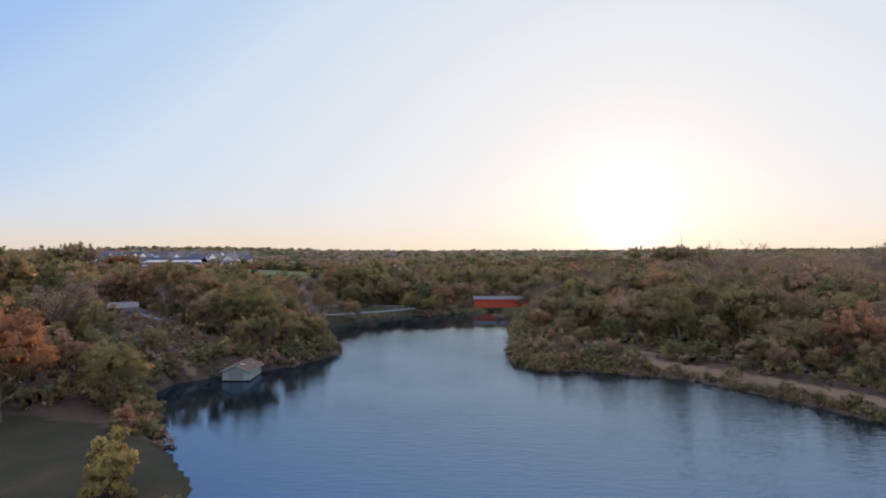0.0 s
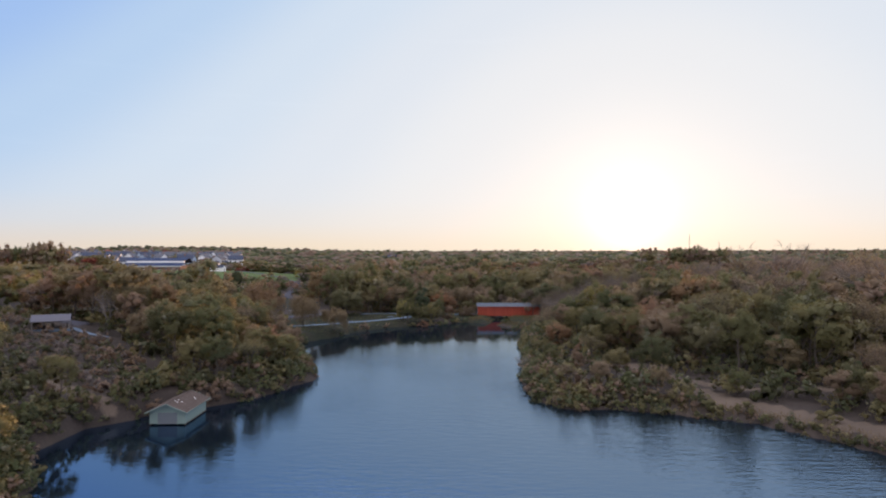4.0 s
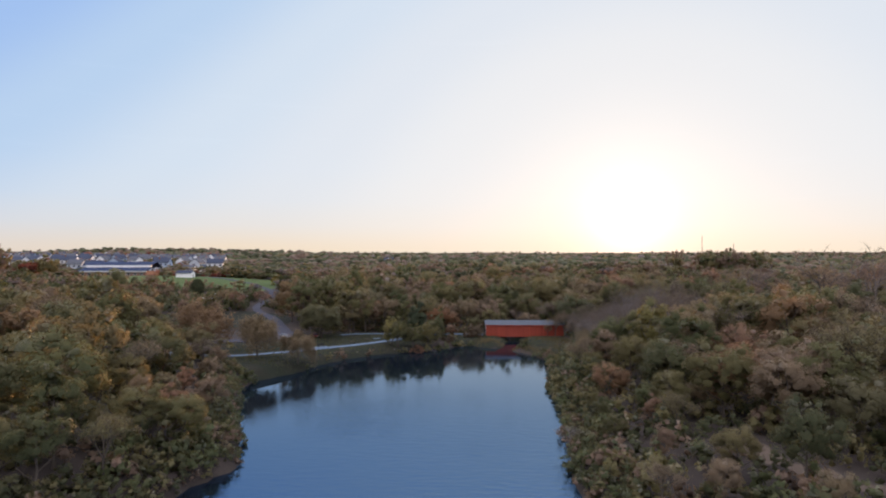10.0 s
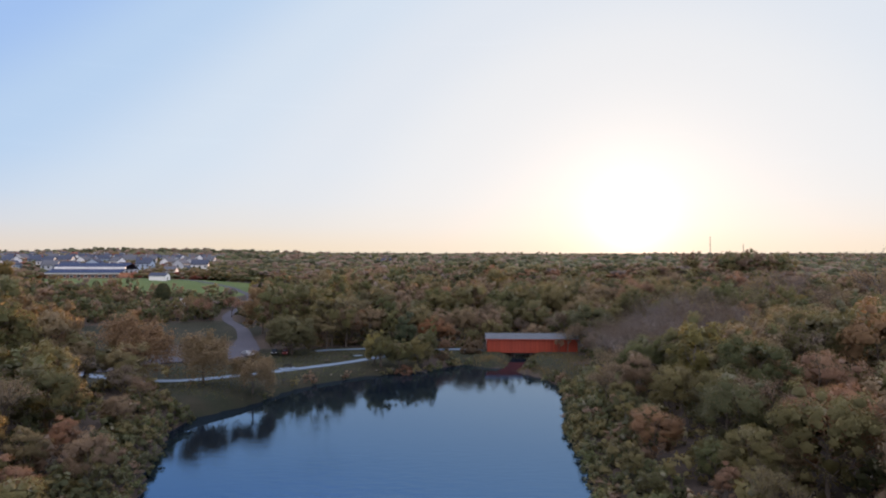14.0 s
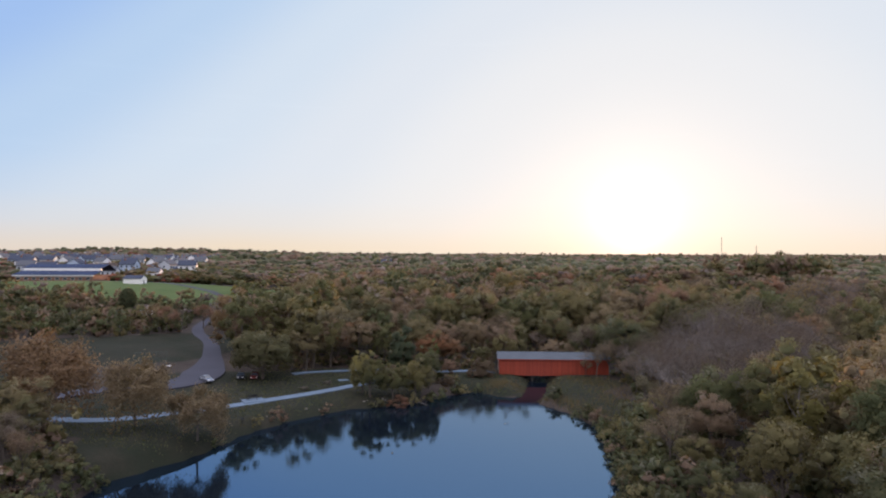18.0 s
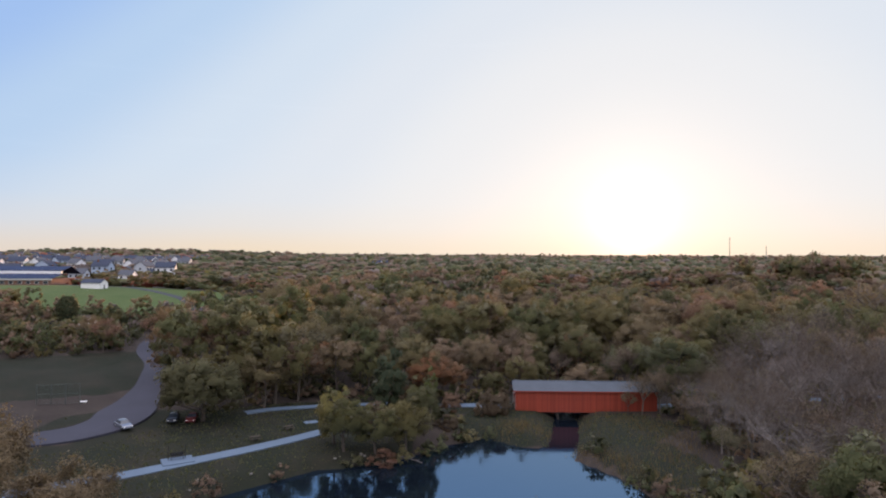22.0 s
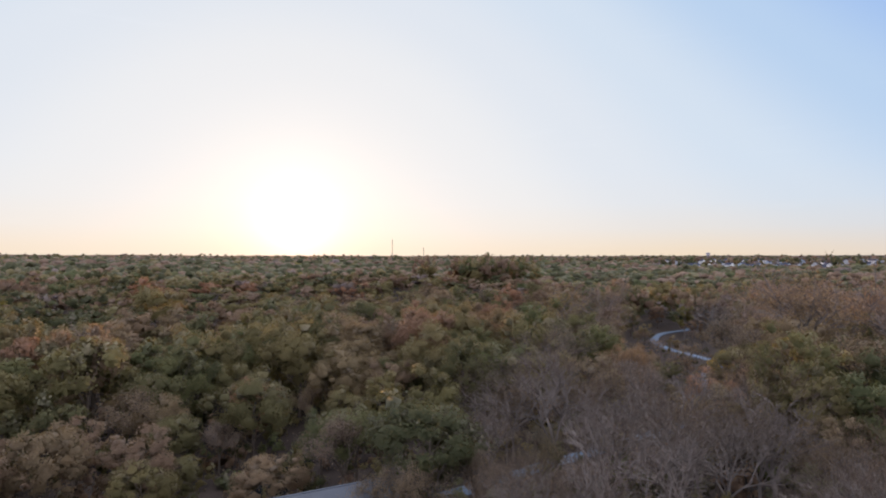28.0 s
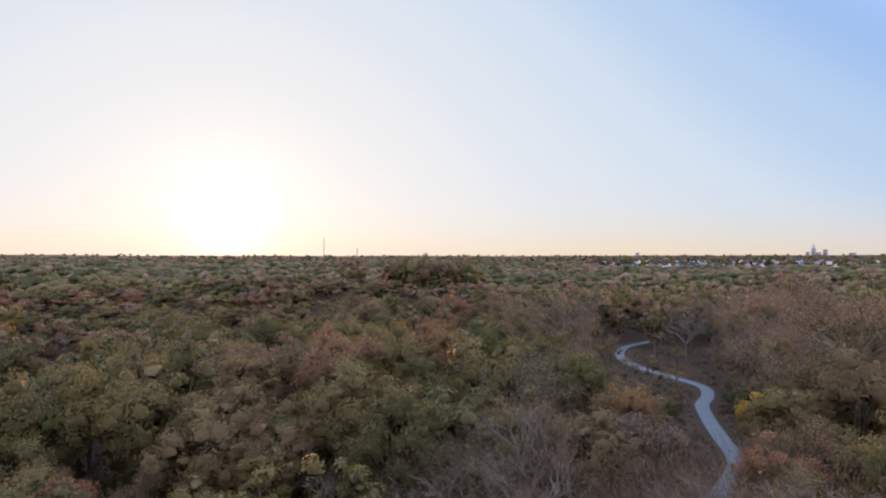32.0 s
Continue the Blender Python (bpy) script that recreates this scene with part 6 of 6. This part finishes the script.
def car(x, y, turn, paint, label):
    """A parked saloon; its nose points along its own y."""
    root = thing("car", x, y, ground_at(x, y) + 0.13, turn, label, "car", "cars in the parking area")
    profile = [(-2.25, 0.35), (-2.3, 0.62), (-2.22, 0.92), (-1.75, 0.99), (-1.0, 0.98), (1.0, 0.94), (1.9, 0.82), (2.25, 0.66), (2.3, 0.42), (2.2, 0.28), (-2.1, 0.28)]
    bm = bmesh.new()
    rings = []
    for sx, k in ((-0.86, 0.93), (-0.80, 1.0), (0.80, 1.0), (0.86, 0.93)):
        rings.append([bm.verts.new((sx, yy * (0.985 if abs(sx) > 0.82 else 1.0), 0.3 + (zz - 0.3) * k)) for yy, zz in profile])
    n = len(profile)
    for a, b in zip(rings, rings[1:]):
        for k in range(n):
            bm.faces.new((a[k - 1], a[k], b[k], b[k - 1]))
    bm.faces.new(rings[0])
    bm.faces.new(rings[-1][::-1])
    bmesh.ops.recalc_face_normals(bm, faces=bm.faces)
    part("body", bm, paint, root)
    bm = bmesh.new()
    low = [bm.verts.new(c) for c in ((-0.78, -1.75, 0.97), (0.78, -1.75, 0.97), (0.78, 0.98, 0.94), (-0.78, 0.98, 0.94))]
    top = [bm.verts.new(c) for c in ((-0.60, -1.0, 1.42), (0.60, -1.0, 1.42), (0.60, 0.15, 1.42), (-0.60, 0.15, 1.42))]
    for k in range(4):
        bm.faces.new((low[k - 1], low[k], top[k], top[k - 1]))
    part("cabin_glass", bm, GLASS, root, "dark tinted windows")
    part("roof", boxes((-0.62, 0.62, -1.02, 0.17, 1.41, 1.47), bevel=0.025), paint, root)
    for sx in (-1, 1):
        bm = bmesh.new()
        for a, b in (((-0.0, 0.98), (0.15, 1.42)), ((-0.45, 0.97), (-0.42, 1.42)), ((-1.70, 0.98), (-1.0, 1.42))):
            tube(bm, (sx * 0.79, a[0] if a[0] > -0.01 else a[0], a[1]), (sx * 0.615, b[0], b[1]), 0.035, 0.03, 5)
        part("pillar", bm, paint, root)
        part("mirror", boxes((sx * 0.98 - 0.08, sx * 0.98 + 0.08, 0.55, 0.68, 0.92, 1.04), bevel=0.02), paint, root)
        part("headlight", boxes((sx * 0.62 - 0.18, sx * 0.62 + 0.18, 2.20, 2.29, 0.58, 0.72), bevel=0.02), LAMP_CLEAR, root)
        part("tail_light", boxes((sx * 0.66 - 0.16, sx * 0.66 + 0.16, -2.31, -2.22, 0.66, 0.84), bevel=0.02), LAMP_RED, root)
        for yy in (-1.4, 1.42):
            bm = bmesh.new()
            bmesh.ops.create_cone(bm, cap_ends=True, segments=20, radius1=0.32, radius2=0.32, depth=0.22, matrix=Matrix.Translation((sx * 0.78, yy, 0.32)) @ Matrix.Rotation(radians(90), 4, "Y"))
            wheel = part("wheel", bm, RUBBER, root)
            bm = bmesh.new()
            bmesh.ops.create_cone(bm, cap_ends=True, segments=16, radius1=0.20, radius2=0.18, depth=0.02, matrix=Matrix.Translation((sx * 0.895, yy, 0.32)) @ Matrix.Rotation(radians(90), 4, "Y"))
            part("rim", bm, CHROME, wheel)
    part("bumper", boxes((-0.84, 0.84, 2.24, 2.34, 0.34, 0.50), bevel=0.03), paint, root)
    part("plate", boxes((-0.26, 0.26, -2.33, -2.30, 0.50, 0.62)), WHITE, root)
    return root


car(-56.8, 311.2, 228, SILVER, "silver saloon car parked alone on the asphalt")
car(-50.6, 317.4, 195, CAR_DARK, "dark blue car parked under the oak")
car(-47.4, 318.4, 192, CAR_RED, "maroon car parked under the oak")

# ---------------------------------------------------------------- park furniture


def swing_bench(x, y, turn):
    z = ground_at(x, y) + 0.10
    root = thing("swing_bench", x, y, z + 0.13, turn, "dark metal bench swing between two posts on a concrete pad", "bench")
    for s in (-1, 1):
        part("post", tube(bmesh.new(), (s * 1.25, 0.25, 0), (s * 1.25, 0.25, 2.2), 0.055, 0.05, 8), BLACK, root)
        part("arm", boxes((s * 0.95 - 0.03, s * 0.95 + 0.03, -0.3, 0.3, 0.58, 0.64)), BLACK, root)
        part("bench_leg", boxes((s * 0.9 - 0.03, s * 0.9 + 0.03, -0.25, 0.28, 0.0, 0.44)), BLACK, root)
    for k in range(5):
        part("seat_slat", boxes((-1.0, 1.0, -0.26 + k * 0.11, -0.17 + k * 0.11, 0.44, 0.47)), BLACK, root)
    for k in range(5):
        part("back_slat", boxes((-1.0, 1.0, 0.30, 0.33, 0.52 + k * 0.11, 0.61 + k * 0.11)), BLACK, root)
    pad = thing("concrete_pad", x, y, z, turn, "pale square concrete pad beside the trail", "pad")
    part("slab", boxes((-2.3, 2.3, -2.2, 1.4, -0.35, 0.125), bevel=0.02), CONCRETE, pad)


swing_bench(-41.4, 298.4, 32)


def picnic_table(x, y, turn, label):
    root = thing("picnic_table", x, y, ground_at(x, y), turn, label, "picnic table", "picnic tables on the lawn")
    for k in range(5):
        part("top_plank", boxes((-0.9, 0.9, -0.37 + k * 0.15, -0.23 + k * 0.15, 0.72, 0.76)), DARK_WOOD, root)
    for s in (-1, 1):
        for k in range(2):
            part("seat_plank", boxes((-0.9, 0.9, s * 0.70 - 0.14 + k * 0.145, s * 0.70 - 0.005 + k * 0.145, 0.43, 0.47)), DARK_WOOD, root)
        bm = bmesh.new()
        for q in (-1, 1):
            tube(bm, (s * 0.62, q * 0.75, -0.05), (s * 0.62, q * 0.22, 0.72), 0.05, 0.05, 4)
        tube(bm, (s * 0.62, -0.80, 0.40), (s * 0.62, 0.80, 0.40), 0.045, 0.045, 4)
        part("leg_frame", bm, DARK_WOOD, root)
    return root


picnic_table(-28.4, 316.4, 35, "dark weathered picnic table on bare ground")
picnic_table(-32.6, 309.6, 30, "dark weathered picnic table beside the trail")
pad = thing("concrete_pad", -25.4, 321.4, ground_at(-25.4, 321.4), 30, "small pale concrete pad on the lawn", "pad")
part("slab", boxes((-1.3, 1.3, -0.9, 0.9, -0.2, 0.08), bevel=0.02), CONCRETE, pad)


def park_grill(x, y):
    root = thing("park_grill", x, y, ground_at(x, y), 30, "black charcoal grill on a single post on the lawn", "grill")
    part("post", tube(bmesh.new(), (0, 0, -0.3), (0, 0, 0.85), 0.045, 0.045, 8), BLACK, root)
    part("firebox", boxes((-0.30, 0.30, -0.22, 0.22, 0.85, 0.88), (-0.30, -0.27, -0.22, 0.22, 0.88, 1.16), (0.27, 0.30, -0.22, 0.22, 0.88, 1.16), (-0.27, 0.27, 0.19, 0.22, 0.88, 1.16)), BLACK, root)
    part("grate", boxes(*[(-0.26, 0.26, -0.20 + k * 0.055, -0.185 + k * 0.055, 1.06, 1.075) for k in range(7)]), STEEL, root)
    part("handle", boxes((0.30, 0.46, -0.02, 0.02, 1.05, 1.08)), STEEL, root)
    return root


park_grill(-38.4, 282.9)


def backstop(x, y, turn):
    root = thing("backstop", x, y, ground_at(x, y), turn, "chain-link backstop with steel posts on the ball field", "backstop")
    for k in range(4):
        part("post", tube(bmesh.new(), (k * 2.6, 0, -0.4), (k * 2.6, 0, 3.9), 0.06, 0.06, 8), STEEL, root)
    for z in (0.1, 2.0, 3.85):
        part("rail", tube(bmesh.new(), (0, 0, z), (7.8, 0, z), 0.03, 0.03, 6), STEEL, root)
    bm = bmesh.new()
    for k in range(26):
        u = k * 0.3
        tube(bm, (u, 0, 0.1), (u, 0, 3.85), 0.010, 0.010, 3)
    for k in range(13):
        tube(bm, (0, 0, 0.1 + k * 0.3), (7.8, 0, 0.1 + k * 0.3), 0.010, 0.010, 3)
    part("wire_mesh", bm, STEEL, root)
    base = thing("home_plate", x + 7, y + 4, ground_at(x + 7, y + 4) + 0.02, turn, "white slab at the edge of the ball field", "plate")
    part("slab", boxes((-0.6, 0.6, -0.4, 0.4, -0.1, 0.06)), WHITE, base)
    return root


backstop(-80.5, 323.0, 14)


def fallen_log(x, y, z, turn, long, label, name="fallen_log"):
    root = thing(name, x, y, z, turn, label, "log")
    g, bm = random.Random(int(x * 7 + y)), bmesh.new()
    p = Vector((0, 0, 0))
    r = 0.16
    for k in range(6):
        q = p + Vector((long / 6, g.uniform(-0.3, 0.3), -0.10 * k * 0.4))
        tube(bm, p, q, r, r * 0.82, 7)
        if k in (2, 3, 4):
            tube(bm, q, q + Vector((long * 0.10, g.uniform(-0.8, 0.8), g.uniform(0.3, 0.8))), r * 0.4, r * 0.12, 5)
        p, r = q, r * 0.82
    part("stem", bm, PALE_BARK, root)
    return root


fallen_log(-9.0, 308.5, 0.85, -28, 7.0, "pale fallen branch reaching from the bank into the water")
fallen_log(13.6, 290.6, -0.02, 10, 1.1, "short dark log floating on the lake", "floating_log")
fallen_log(-7.8, 270.8, -0.02, 70, 0.8, "short dark log floating on the lake", "floating_log")

# pale stones along the lawn's water edge
sr = random.Random(3)
shore_line = [(-38.8, 281), (-31.6, 292.4), (-20.4, 302.6), (-9, 307)]
for k in range(13):
    j = sr.randrange(3)
    u = sr.random()
    x, y = shore_line[j][0] * (1 - u) + shore_line[j + 1][0] * u + sr.uniform(-0.9, 0.4), shore_line[j][1] * (1 - u) + shore_line[j + 1][1] * u + sr.uniform(-0.2, 0.9)
    bm = bmesh.new()
    bmesh.ops.create_icosphere(bm, subdivisions=1, radius=sr.uniform(0.15, 0.34))
    for v in bm.verts:
        v.co *= sr.uniform(0.75, 1.2)
        v.co.z *= 0.6
    ob = part("shore_stone", bm, STONE)
    ob.matrix_basis = pose(x, y, max(ground_at(x, y), -0.1) + 0.05, 0, 0, sr.uniform(0, 360))
    tagged(ob, "rounded grey stone at the lawn's water edge", "stone", "stones along the shore")

# dry reeds along the beach and the creek banks
rv, rf, rn = [], [], 0
for line, count, spread in (([(46, 157.5), (58, 152), (66, 140.5), (72, 129.5), (80, 110)], 1500, 1.0), ([(12, 320), (16, 324), (20, 321)], 700, 2.2), ([(24, 312), (30, 303), (34, 292)], 900, 1.6), ([(30, 330), (40, 325), (44, 314), (38, 300)], 1500, 4.0)):
    pts = curve_points(line, 1.0)
    g = np.random.default_rng(len(line) + count)
    for k in range(count):
        p = pts[int(g.integers(len(pts)))]
        x, y = p.x + g.normal() * spread, p.y + g.normal() * spread
        z = ground_at(x, y)
        if z < -0.25:
            continue
        a, high = g.uniform(0, 6.28), g.uniform(0.4, 1.1)
        lean = g.normal(size=2) * 0.25
        rv += [(x - 0.05 * math.cos(a), y - 0.05 * math.sin(a), z - 0.05), (x + 0.05 * math.cos(a), y + 0.05 * math.sin(a), z - 0.05), (x + lean[0], y + lean[1], z + high)]
        rf.append((rn, rn + 1, rn + 2))
        rn += 3
tagged(new("reeds", mesh_from("reeds", rv, rf, [REED])), "dry tan reeds along the beach and creek banks", "reeds", kind="stuff")

# rough grass on the banks and the lawn's edge
g = np.random.default_rng(91)
X, Y = g.uniform(-70, 48, 26000), g.uniform(262, 336, 26000)
keep = lawn_mask(X, Y) & (shore_distance(X, Y) > 0.3) & (line_distance(X, Y, TRAIL_LAKE) > 1.9) & (line_distance(X, Y, TRAIL_BACK) > 1.5) & (line_distance(X, Y, ROAD) > 8.5)
X, Y = X[keep], Y[keep]
Z = np.array([ground_at(x, y) for x, y in zip(X, Y)])
A, WIDE = g.uniform(0, 6.28, len(X)), g.uniform(0.08, 0.2, len(X))
side = np.stack([np.cos(A) * WIDE, np.sin(A) * WIDE, np.zeros(len(X))], 1)
foot = np.stack([X, Y, Z - 0.03], 1)
tip = foot + np.stack([g.normal(size=len(X)) * 0.1, g.normal(size=len(X)) * 0.1, g.uniform(0.1, 0.38, len(X))], 1)
gv, gf = np.stack([foot - side, foot + side, tip], 1).reshape(-1, 3), np.arange(3 * len(X)).reshape(-1, 3)
LEAF_GRASS = leaf_material("grass_tufts", [(0.078, 0.090, 0.046), (0.078, 0.090, 0.046)], 0.3, 0.1)
tagged(new("grass", mesh_from("grass", gv, gf, [LEAF_GRASS])), "rough faded grass on the lawn and creek banks", "grass", kind="stuff")
